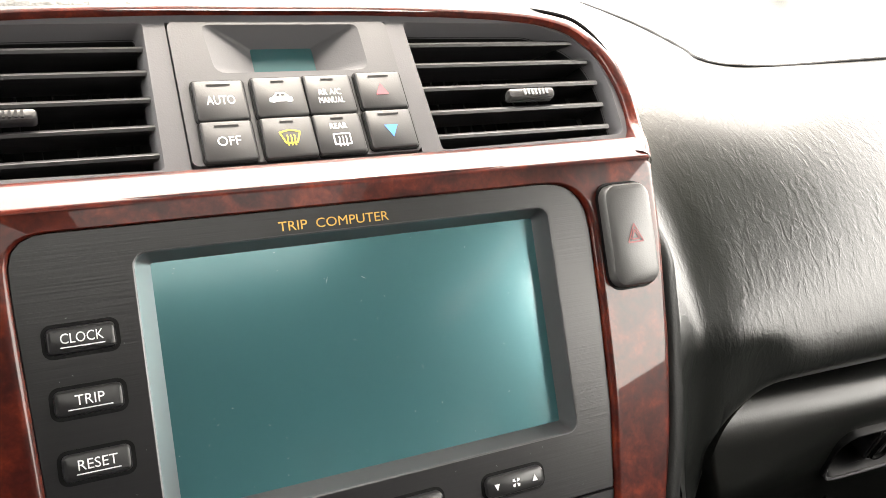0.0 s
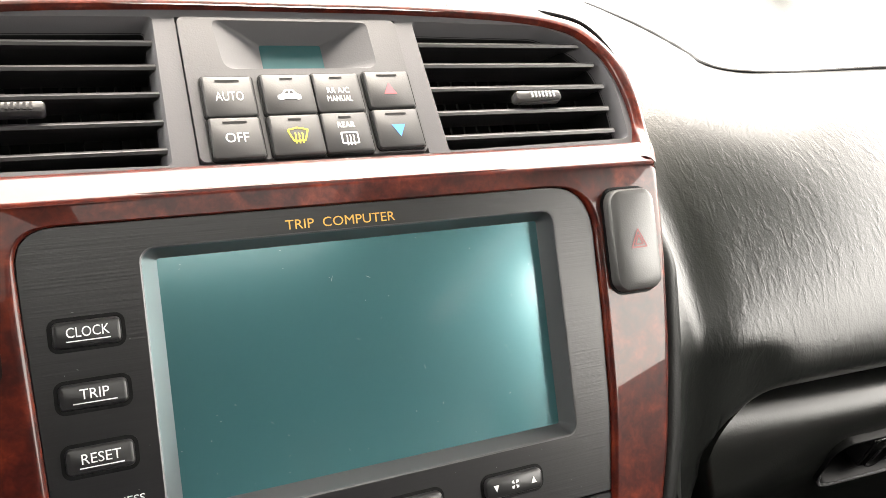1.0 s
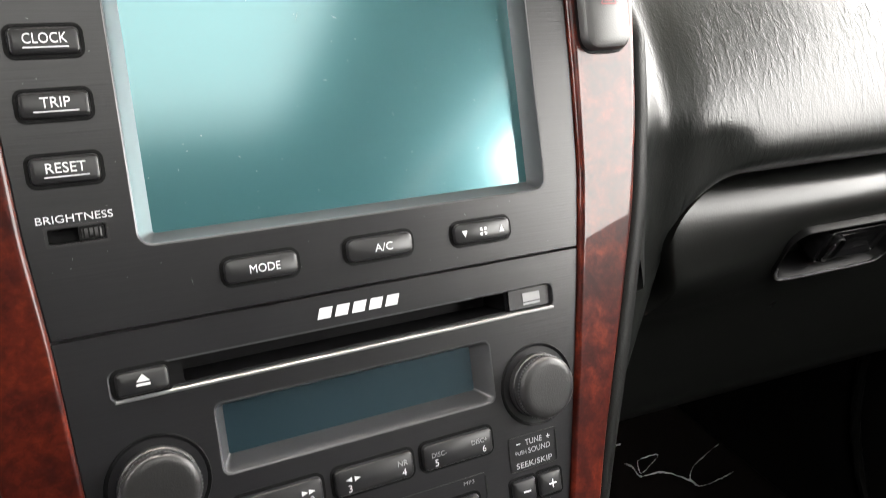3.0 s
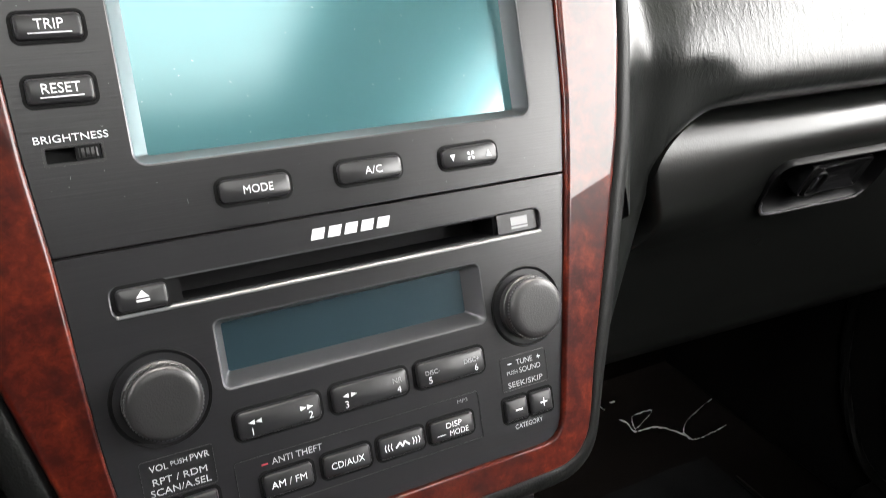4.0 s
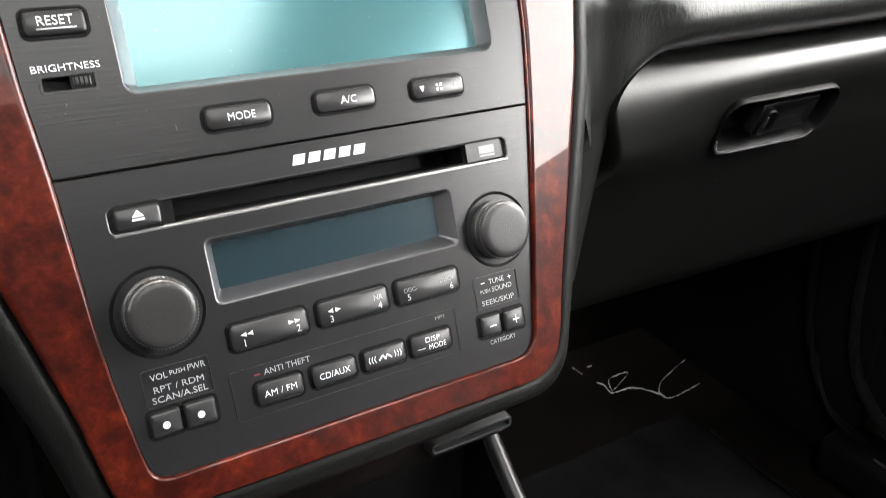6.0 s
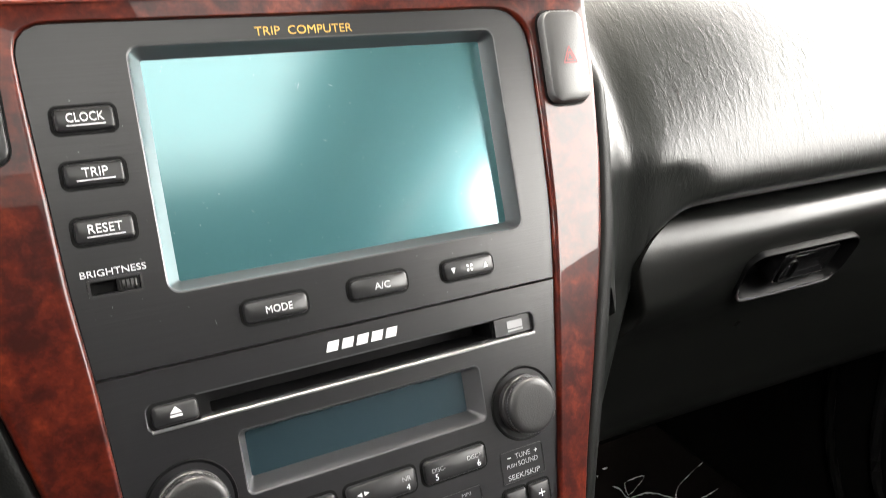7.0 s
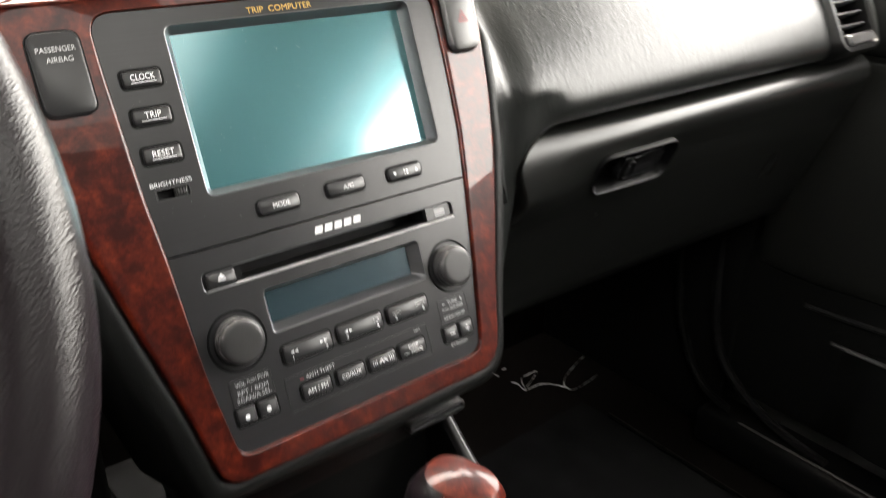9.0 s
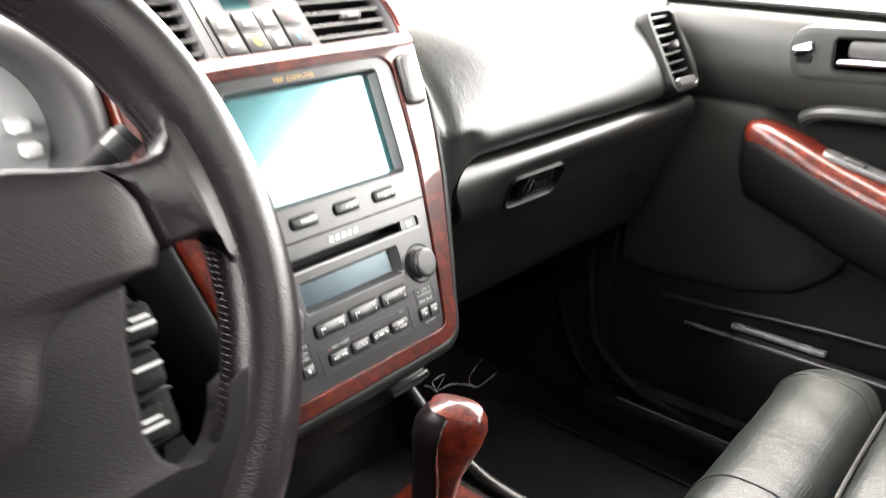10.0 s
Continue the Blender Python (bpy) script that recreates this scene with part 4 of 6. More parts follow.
def build_trip():
    t = thing("trip_computer", tuple(PANEL @ Vector((0, 0, 0.0))), "charcoal trip computer with a blank teal screen", "trip computer")
    face(t, split_outline(True), [hole(-71.5, 88.5, 25.8, 118.2, 0.005), hole(-97.3, -80.4, 30.4, 35.2, 0.0006)])
    recess(t, PANEL, (-71.5, 88.5, 25.8, 118.2), (-65.2, 85.6, 29.6, 114.3), 0.009, BEZEL, "screen_bezel", 0.005)
    panelrect(t, PANEL, -66, 86.5, 28.8, 115, 0.009, LCD, "screen", "blank glossy teal screen")
    rnd = random.Random(11)
    for area, count, depth in (((-64, 84, 31, 113), 46, 0.0088), ((-98, -74, 8, 110), 16, -0.0008), ((-70, 95, 3, 24), 18, -0.0008)):
        bm = bmesh.new()
        for k in range(count):
            cx, cz = rnd.uniform(area[0], area[1]) * MM, rnd.uniform(area[2], area[3]) * MM
            a, ln, wd = rnd.uniform(0, math.pi), rnd.uniform(0.12, 0.5) * MM * (3 if k % 9 == 0 else 1), rnd.uniform(0.06, 0.16) * MM
            c, s = math.cos(a), math.sin(a)
            bm.faces.new([bm.verts.new((cx + c * u - s * v, depth, cz + s * u + c * v)) for u, v in ((-ln, 0), (0, -wd), (ln, 0), (0, wd))])
        bm.transform(PANEL)
        tagged(part("dust_specks", bm, DUST, t, smooth=False), kind="stuff")
    for z0, z1, s, w in ((88.6, 97, "CLOCK", 12.6), (69.2, 77.4, "TRIP", 8.6), (49.0, 57.5, "RESET", 11.6)):
        b = button(t, PANEL, -99.4, -79.1, z0, z1, r=0.0018)
        zc = (z0 + z1) / 2
        lettering(s, b, PANEL, -0.0890, (zc + 0.7) * MM, 0.0032, y=-0.0028, width=w * MM)
        bars(b, PANEL, -0.0955, -0.0825, (zc - 2.25) * MM, (zc - 1.9) * MM, y=-0.0028, name="underline")
    lettering("TRIP  COMPUTER", t, PANEL, -0.0015, 0.1212, 0.0034, GOLD, y=-0.0008, width=0.0415)
    lettering("BRIGHTNESS", t, PANEL, -0.0888, 0.0382, 0.0024, y=-0.0008, width=0.0225)
    panelrect(t, PANEL, -97.3, -80.4, 30.4, 35.2, 0.0035, BLACK, "slider_slot")
    frame_line(t, -98.3, -79.4, 29.4, 36.2, r=0.8, w=0.0006)
    sl = button(t, PANEL, -88.2, -81.0, 30.7, 35.0, proud=0.0012, r=0.0006, mat=KNOB, gap=0.0002, name="slider", y0=0.0)
    for k in range(4):
        bars(sl, PANEL, (-87.2 + 1.5 * k) * MM, (-86.7 + 1.5 * k) * MM, 0.0312, 0.0345, BLACK, -0.00135, "rib")
    for x0, x1, z0, z1, s in ((-45.8, -20, 9.0, 17.4, "MODE"), (-1.2, 24.9, 9.4, 17.7, "A/C"), (42.9, 68.2, 9.2, 17.3, "")):
        b = button(t, PANEL, x0, x1, z0, z1, r=0.0026, proud=0.0030, bev=0.0010)
        xc, zc = (x0 + x1) / 2 * MM, (z0 + z1) / 2 * MM
        if s:
            lettering(s, b, PANEL, xc + 0.001, zc, 0.0029, y=-0.0032, width=0.0108 if s == "MODE" else 0.0072)
        else:
            shape([[(xc - 0.0095, zc + 0.0012), (xc - 0.0083, zc - 0.0014), (xc - 0.0071, zc + 0.0012)], [(xc + 0.0071, zc - 0.0012), (xc + 0.0095, zc - 0.0012), (xc + 0.0083, zc + 0.0014)]], b, PANEL, WHITE, -0.0032, "arrow")
            pet = []
            for a in (45, 135, 225, 315):
                c, s2 = math.cos(radians(a)), math.sin(radians(a))
                pet.append([(xc + c * 0.0003, zc + s2 * 0.0003), (xc + c * 0.0016 - s2 * 0.0007, zc + s2 * 0.0016 + c * 0.0007), (xc + c * 0.0021, zc + s2 * 0.0021), (xc + c * 0.0016 + s2 * 0.0007, zc + s2 * 0.0016 - c * 0.0007)])
            shape(pet, b, PANEL, WHITE, -0.0032, "fan_symbol")


def knob(parent, x, z, r0=0.0168, r=0.0129, h=0.0102):
    def lathe(bm, prof, n=48):
        rings(bm, [[(x + rad * math.cos(2 * math.pi * k / n), y, z + rad * math.sin(2 * math.pi * k / n)) for k in range(n)] for rad, y in prof], False, True)
    ob = part("knob", bmm(PANEL, lambda bm: lathe(bm, [(r + 0.0004, 0.004), (r + 0.0004, -0.0035), (r, -0.004), (r, -h * 0.62), (r - 0.0007, -h * 0.66), (r - 0.0007, -h * 0.71), (r - 0.0001, -h * 0.74), (r - 0.0004, -h * 0.86), (r - 0.0010, -h * 0.94), (r - 0.0021, -h * 0.99), (r - 0.0034, -h), (r - 0.0050, -h), (r * 0.4, -h)])), KNOB, parent, "round soft grey knob")
    part("well", bmm(PANEL, lambda bm: rings(bm, [[(x + rad * math.cos(2 * math.pi * k / 48), y, z + rad * math.sin(2 * math.pi * k / 48)) for k in range(48)] for rad, y in ((r0 + 0.0006, -0.0005), (r0 + 0.0002, -0.0013), (r0 - 0.0005, -0.0010), (r0 - 0.0009, -0.0006), (r, -0.0005))], False, False)), BLACK, ob)
    def teeth(bm):
        for k in range(60):
            a = 2 * math.pi * k / 60
            c, s = math.cos(a), math.sin(a)
            rr_ = r - 0.0003
            w = 0.00035
            p = [(x + c * rr_ - s * w, z + s * rr_ + c * w), (x + c * rr_ + s * w, z + s * rr_ - c * w)]
            q = [(x + c * (rr_ + 0.0006) - s * w, z + s * (rr_ + 0.0006) + c * w), (x + c * (rr_ + 0.0006) + s * w, z + s * (rr_ + 0.0006) - c * w)]
            rings(bm, [[(u, -h * 0.66, v) for u, v in (p[0], q[0], q[1], p[1])], [(u, -h * 0.71, v) for u, v in (p[0], q[0], q[1], p[1])]], True, True)
    part("knurl", bmm(PANEL, teeth), SATIN, ob, "fine bright knurling")
    return ob


def frame_line(parent, x0, x1, z0, z1, r=1.2, w=0.0003, mat=None, name="outline_groove"):
    """A thin raised outline."""
    def fn(bm):
        a, b = hole(x0, x1, z0, z1, r * MM), hole(x0 + w / MM, x1 - w / MM, z0 + w / MM, z1 - w / MM, r * MM * 0.8)
        rings(bm, [[(x, -0.0007, z) for x, z in a], [(x, -0.0010, z) for x, z in a], [(x, -0.0010, z) for x, z in b], [(x, -0.0007, z) for x, z in b]], False, False)
    return part(name, bmm(PANEL, fn), mat or KNOB, parent)


def build_radio():
    r = thing("radio", tuple(PANEL @ Vector((0, 0, -0.11))), "charcoal car radio with disc slot, two knobs and blank display", "radio")
    face(r, split_outline(False), [hole(-87.3, 86.8, -23.2, -12.3, 0.003), hole(-55.8, 54, -56.3, -30.2, 0.003)])
    # disc slot
    recess(r, PANEL, (-87.3, 86.8, -23.2, -12.3), (-86.6, 86.2, -21.9, -12.9), 0.0028, BEZEL, "slot_rim", 0.003, 0.002)
    def slotback(bm):
        plate(bm, hole(-86.8, 86.4, -22.1, -12.7, 0.002), [hole(-63.2, 64.7, -21.4, -13.8, 0.0008)], 0.0028)
        rings(bm, [[(x, 0.0028, z) for x, z in hole(-63.2, 64.7, -21.4, -13.8, 0.0008)], [(x, 0.02, z) for x, z in hole(-63.2, 64.7, -20.6, -14.6, 0.0008)]], False, True)
    part("slot_floor", bmm(PANEL, slotback), BLACK, r)
    panelrect(r, PANEL, 66.0, 85.6, -21.4, -13.4, 0.0012, FACE, "slot_end_plate")
    def lip(bm):
        rrsolid(bm, 0.0, -0.0228, 0.172, 0.0012, 0.0004, [(0, 0.003), (0, -0.0010), (0.0003, -0.0014)])
    # the highlight along this lip is put into its pale colour
    part("slot_lip", bmm(PANEL, lip), surf("slot_lip_highlight", (0.26, 0.26, 0.265), 0.33, metal=0.6, rvar=0.02), r, "lower lip of the slot, its highlight put into a pale colour")
    bars(r, PANEL, 0.0725, 0.0808, -0.0187, -0.0152, DIM, 0.0009, "disc_mark")
    bars(r, PANEL, 0.0725, 0.0808, -0.0201, -0.0192, DIM, 0.0009, "disc_mark")
    b = button(r, PANEL, -85.2, -68.4, -21.5, -13.4, proud=0.0026, r=0.0018, name="eject_button")
    shape([mm([(-79.0, -17.2), (-74.6, -17.2), (-76.8, -14.7)]), mm([(-79.0, -18.6), (-74.6, -18.6), (-74.6, -17.8), (-79.0, -17.8)])], b, PANEL, WHITE, -0.0028, "eject_symbol")
    # maker's mark as plain slanted blocks
    for k in range(5):
        x0, z0, z1 = (-15.4 + 6.65 * k) * MM, -0.0090, -0.0050
        q = [[(x0, z0), (x0 + 0.0050, z0), (x0 + 0.0064, z1), (x0 + 0.0014, z1)]]
        shape(q, r, PANEL, WHITE, -0.0009, "maker_mark")
    # display
    recess(r, PANEL, (-55.8, 54, -56.3, -30.2), (-51.4, 48.4, -51.4, -33.2), 0.0072, BEZEL, "display_bezel", 0.003)
    panelrect(r, PANEL, -52.5, 49.5, -52.5, -32.5, 0.0072, LCD2, "display", "blank dark teal display")
    knob(r, -0.0767, -0.0530)
    knob(r, 0.0738, -0.0534)
    # preset rockers
    for x0, x1, a, c in ((-53.9, -22.3, "1", "2"), (-17.5, 14.0, "3", "4"), (18.3, 49.1, "5", "6")):
        b = button(r, PANEL, x0, x1, -75.2, -65.0, r=0.0022, proud=0.0028, bev=0.001, name="preset_button")
        lettering(a, b, PANEL, (x0 + 5.2) * MM, -0.0726, 0.0027, y=-0.0031)
        lettering(c, b, PANEL, (x1 - 4.4) * MM, -0.0724, 0.0027, y=-0.0031)
        def arr(cx, s, cz=-69.3):
            return mm([(cx - 1.3 * s, cz), (cx + 1.1 * s, cz + 0.9), (cx + 1.1 * s, cz - 0.9)])
        if a == "1":
            shape([arr(x0 + 5.3, 1), arr(x0 + 7.9, 1), arr(x1 - 7.0, -1), arr(x1 - 4.4, -1)], b, PANEL, WHITE, -0.0030, "arrow")
        elif a == "3":
            shape([arr(x0 + 5.2, 1), arr(x0 + 8.4, -1)], b, PANEL, WHITE, -0.0030, "arrow")
            lettering("NR", b, PANEL, (x1 - 4.6) * MM, -0.0688, 0.0021, DIM, y=-0.0030)
        else:
            lettering("DISC-", b, PANEL, (x0 + 6.6) * MM, -0.0695, 0.0019, DIM, y=-0.0030)
            lettering("DISC+", b, PANEL, (x1 - 6.2) * MM, -0.0690, 0.0019, DIM, y=-0.0030)
    frame_line(r, -57, 45, -103.2, -83.0)
    lettering("ANTI THEFT", r, PANEL, -0.0338, -0.0862, 0.0024, PALE, y=-0.0009, width=0.0195)
    bars(r, PANEL, -0.0475, -0.0450, -0.0868, -0.0862, RED, -0.0009, "indicator")
    lettering("MP3", r, PANEL, 0.0372, -0.0852, 0.0015, DIM, y=-0.0009, width=0.0048)
    for x0, x1, s in ((-48.3, -29.3, "AM / FM"), (-25, -5.8, "CD/AUX"), (-2.2, 17.4, ""), (20.4, 40.4, "DISP\nMODE")):
        b = button(r, PANEL, x0, x1, -98.9, -90.2, r=0.0018, proud=0.0026, bev=0.0009, name="source_button")
        xc = (x0 + x1) / 2 * MM
        if s.startswith("DISP"):
            lettering("DISP", b, PANEL, xc + 0.0006, -0.0929, 0.0023, y=-0.0028, width=0.0072)
            lettering("MODE", b, PANEL, xc + 0.0026, -0.0963, 0.0023, y=-0.0028, width=0.0086)
            bars(b, PANEL, xc - 0.0075, xc - 0.0035, -0.0964, -0.0961, WHITE, -0.0028, "dash_mark")
        elif s:
            lettering(s, b, PANEL, xc, -0.0946, 0.0026, y=-0.0028, width=0.0135)
        else:
            z = -0.0944
            shape(stroke([(xc - 0.003, z - 0.001), (xc - 0.001, z + 0.001), (xc, z - 0.001), (xc + 0.001, z + 0.001), (xc + 0.003, z - 0.001)], 0.0007) + [q for sg in (-1, 1) for d in (0.0045, 0.0058, 0.0071) for q in stroke([(xc + sg * d, z + 0.0014), (xc + sg * (d + 0.0005), z), (xc + sg * d, z - 0.0014)], 0.0004)], b, PANEL, WHITE, -0.0028, "wave_symbol")
    # left block
    frame_line(r, -88.2, -63.0, -87.6, -73.2)
    lettering("VOL", r, PANEL, -0.0820, -0.0764, 0.0023, PALE, y=-0.0009, width=0.0062)
    lettering("PUSH", r, PANEL, -0.0751, -0.0762, 0.0017, PALE, y=-0.0009, width=0.0056)
    lettering("PWR", r, PANEL, -0.0680, -0.0761, 0.0023, PALE, y=-0.0009, width=0.0066)
    lettering("RPT / RDM", r, PANEL, -0.0755, -0.0812, 0.0024, PALE, y=-0.0009, width=0.0185)
    lettering("SCAN/A.SEL", r, PANEL, -0.0757, -0.0850, 0.0024, PALE, y=-0.0009, width=0.0205)
    for x0, x1 in ((-88.6, -77.4), (-76.0, -64.2)):
        b = button(r, PANEL, x0, x1, -98.6, -89.3, r=0.0012, proud=0.0026, name="square_button")
        xc = (x0 + x1) / 2 * MM - 0.0002
        shape([[(xc + 0.0014 * math.cos(radians(a)), -0.0945 + 0.0014 * math.sin(radians(a))) for a in range(0, 360, 24)]], b, PANEL, WHITE, -0.0028, "dot")
    # right block
    frame_line(r, 57.0, 80.2, -87.6, -72.9)
    lettering("TUNE", r, PANEL, 0.0690, -0.0760, 0.0023, PALE, y=-0.0009, width=0.0082)
    lettering("-", r, PANEL, 0.0616, -0.0760, 0.0004, y=-0.0009, width=0.0020)
    lettering("+", r, PANEL, 0.0762, -0.0760, 0.0018, y=-0.0009)
    lettering("PUSH", r, PANEL, 0.0624, -0.0798, 0.0016, PALE, y=-0.0009, width=0.0052)
    lettering("SOUND", r, PANEL, 0.0714, -0.0797, 0.0023, PALE, y=-0.0009, width=0.0108)
    lettering("SEEK/SKIP", r, PANEL, 0.0684, -0.0851, 0.0023, PALE, y=-0.0009, width=0.0175)
    for x0, x1, s in ((56.2, 67.3, "-"), (68.9, 79.9, "+")):
        b = button(r, PANEL, x0, x1, -100.4, -90.8, r=0.0012, proud=0.0026, name="square_button")
        xc = (x0 + x1) / 2 * MM + 0.0006
        shape([[(xc - 0.0018, -0.0960), (xc + 0.0018, -0.0960), (xc + 0.0018, -0.0954), (xc - 0.0018, -0.0954)]] + ([] if s == "-" else [[(xc - 0.0003, -0.0975), (xc + 0.0003, -0.0975), (xc + 0.0003, -0.0960), (xc - 0.0003, -0.0960)], [(xc - 0.0003, -0.0954), (xc + 0.0003, -0.0954), (xc + 0.0003, -0.0939), (xc - 0.0003, -0.0939)]]), b, PANEL, WHITE, -0.0028, "sign")
    lettering("CATEGORY", r, PANEL, 0.0675, -0.1035, 0.0020, PALE, y=-0.0009, width=0.0140)


# ---------- vents and climate controls ----------
VENT = [(54.0, 64.8), (119.5, 63.8), (138.5, 56.5), (148.5, 45), (151, 28), (148.3, 1.8), (55.0, 0.3)]


def vent_edge(s, side):
    """The vent's inner and outer x at height s, in mm."""
    outer = [(1.8, 142.8), (31, 146.3), (50, 144.5), (58.5, 136), (64.3, 121.5)]
    x = outer[0][1]
    for (s0, x0), (s1, x1) in zip(outer, outer[1:]):
        if s0 <= s <= s1:
            x = x0 + (x1 - x0) * (s - s0) / (s1 - s0)
    return (54.4 * side, x * side)


def build_vents():
    su = thing("vent_fascia", tuple(HV @ Vector((0, 0, 0))), "grey moulded fascia round the vents and climate panel", "fascia")
    vr = mm(roundpoly([(x, z, r) for (x, z), r in zip(VENT, (2, 20, 40, 40, 60, 4, 2))], 4))
    vl = [(-x, z) for x, z in vr][::-1]
    outer = mm(roundpoly([(153, -1.0, 4), (155, 30, 80), (150, 48, 60), (134, 61.5, 60), (104, 68.5, 80), (48, 70, 0), (-48, 70, 0), (-104, 68.5, 80), (-134, 61.5, 60), (-150, 48, 60), (-155, 30, 80), (-153, -1.0, 4)], 4))
    cl = hole(-45.8, 46.0, -0.2, 64.8, 0.002)
    for side in (1, -1):
        h = vr if side > 0 else vl
        o = [p for p in outer if p[0] * side > 0]
        o = sorted(o, key=lambda p: math.atan2(p[1] - 0.03, p[0] * side - 0.06))
        k0 = [k for k in range(len(o)) if math.atan2(o[k][1] - 0.03, o[k][0] * side - 0.06) > -1.2][0]
        o = o[k0:] + o[:k0]
        poly = [(0.0, -0.001)] + o + [(0.0, 0.070), (0.0, 0.0648), (side * 0.0459, 0.0648), (side * 0.0459, -0.0002), (0.0, -0.0002)]
        def fn(bm):
            plate(bm, poly, [h], 0.0)
            c = (sum(p[0] for p in h) / len(h), sum(p[1] for p in h) / len(h))
            ins = lambda k: [(c[0] + (x - c[0]) * k, c[1] + (z - c[1]) * k) for x, z in h]
            rings(bm, [[(x, 0.0, z) for x, z in h], [(x, 0.0006, z) for x, z in ins(0.993)], [(x, 0.010, z) for x, z in ins(0.957)]], False, False)
            e = [(0.0, 0.0648), (side * 0.0459, 0.0648), (side * 0.0459, -0.0002)]
            rings(bm, [[(x, 0.0, z) for x, z in e], [(x, 0.004, z) for x, z in e]], False, False, closed=False)
        part("fascia_half", bmm(HV, fn), TRIM, su, angle=40)
    for side in (1, -1):
        v = thing("air_vent", tuple(HV @ Vector((0.1 * side, 0.02, 0.0))), "black louvred centre air vent", "air vent", "centre air vents")
        h = vr if side > 0 else vl
        c = (sum(p[0] for p in h) / len(h), sum(p[1] for p in h) / len(h))
        def duct(bm):
            ins = [(c[0] + (x - c[0]) * 0.960, c[1] + (z - c[1]) * 0.960) for x, z in h]
            rings(bm, [[(x, 0.009, z) for x, z in ins], [(x, 0.055, c[1] + (z - c[1]) * 0.92) for x, z in ins]], False, True)
        part("duct", bmm(HV, duct), BLACK, v)
        for k in range(12):
            x = (60 + 7.0 * k) * side * MM
            part("vane", bmm(HV, lambda bm: box(bm, x - 0.0006, x + 0.0006, 0.040, 0.052, 0.003, 0.060)), BLACK, v, smooth=False)
        for s in (7.6, 19.4, 31.4, 43.4, 54.2):
            e0, e1 = sorted(vent_edge(s, side))
            def blade(bm):
                loops = []
                for x in (e0, e1):
                    loops.append([(x * MM, y, (s + dz) * MM) for y, dz in ((0.0020, 0.2), (0.0026, 1.5), (0.0045, 2.1), (0.012, 3.6), (0.022, 5.0), (0.022, 4.3), (0.012, 2.2), (0.0045, -0.6), (0.0026, -0.9))])
                rings(bm, loops, True, True)
            part("slat", bmm(HV, blade), SLAT, v, angle=50)
        xs = (95, 119) if side > 0 else (-118, -94)
        # right slider and ribs get lit, paler colours; the left keeps black
        gr = part("slider", bmm(HV, lambda bm: rrsolid(bm, (xs[0] + xs[1]) / 2 * MM, 0.0260, 0.024, 0.0048, 0.0016, [(0, 0.0040), (0, 0.0006), (0.0005, -0.0004), (0.0016, -0.0007)])), SLAT if side < 0 else surf("lit_satin_slider", (0.085, 0.083, 0.085), 0.26, metal=0.6), v, "vent slider with a ribbed grip")
        for k in range(7):
            x = (xs[0] + 7.5 + 1.9 * k) * MM
            part("rib", bmm(HV, lambda bm: box(bm, x, x + 0.0009, -0.0013, -0.0004, 0.0245, 0.0275)), SLAT if side < 0 else DIM, gr, smooth=False)

    cp = thing("climate_panel", tuple(HV @ Vector((0, 0, 0))), "grey climate control panel with white-lettered buttons", "climate control")
    out = rr(0.0001, 0.0323, 0.0908, 0.0640, 0.0026, 5)
    dh = mm(roundpoly([(32.4, 63.0, 3), (32.6, 40.2, 5), (-30.4, 40.2, 5), (-32.6, 63.0, 3)], 4))
    def fn2(bm):
        plate(bm, out, [dh], -0.0010)
        rings(bm, [[(x, 0.003, z) for x, z in out], [(x, -0.0010, z) for x, z in out]], False, False)
    part("panel", bmm(HV, fn2), CPAN, cp, smooth=False)
    def hood(bm):
        inner = mm(roundpoly([(13, 57.5, 1), (13, 43.8, 1), (-13, 43.8, 1), (-13, 57.5, 1)], 4))
        mid = [(a[0] * 0.5 + b[0] * 0.5, a[1] * 0.5 + b[1] * 0.5) for a, b in zip(dh, inner)]
        rings(bm, [[(x, -0.0010, z) for x, z in dh], [(x, 0.003, z) for x, z in mid], [(x, 0.008, z) for x, z in inner]], False, False)
    part("display_hood", bmm(HV, hood), CPAN, cp, angle=50)
    panelrect(cp, HV, -14, 14, 43, 58, 0.008, LCD3, "display", "blank teal display")
    Y = -0.0034
    def cbtn(x0, x1, s0, s1, led=True):
        b = button(cp, HV, x0, x1, s0, s1, proud=0.0022, r=0.0013, mat=CLIMB, gap=0.0006, y0=-0.0010, bev=0.0008)
        xc = (x0 + x1) / 2 * MM
        w = 0.0045 if x1 - x0 > 18.5 and abs(xc) > 0.02 else 0.0026
        bars(b, HV, xc - w, xc + w, (s1 - 2.7) * MM, (s1 - 1.9) * MM, BLACK, Y, "lamp_slit")
        return b, xc
    b, x = cbtn(-40.8, -21.5, 17.9, 35.6)
    lettering("AUTO", b, HV, x, 0.0266, 0.0039, y=Y, width=0.0106)
    b, x = cbtn(-40.8, -21.5, 0.4, 17.6)
    lettering("OFF", b, HV, x, 0.0088, 0.0039, y=Y, width=0.0086)
    b, x = cbtn(-18.4, 1.95, 18.3, 36.3)
    car = [(-4.6, 24.9), (-4.6, 26.4), (-3.0, 27.1), (-1.6, 28.9), (1.9, 28.9), (3.2, 27.1), (4.6, 26.6), (4.6, 24.9), (3.4, 24.4), (2.1, 24.9), (-1.8, 24.9), (-2.9, 24.4)]
    shape([[(x + u * MM, v * MM) for u, v in car]], b, HV, WHITE, Y, "car_symbol")
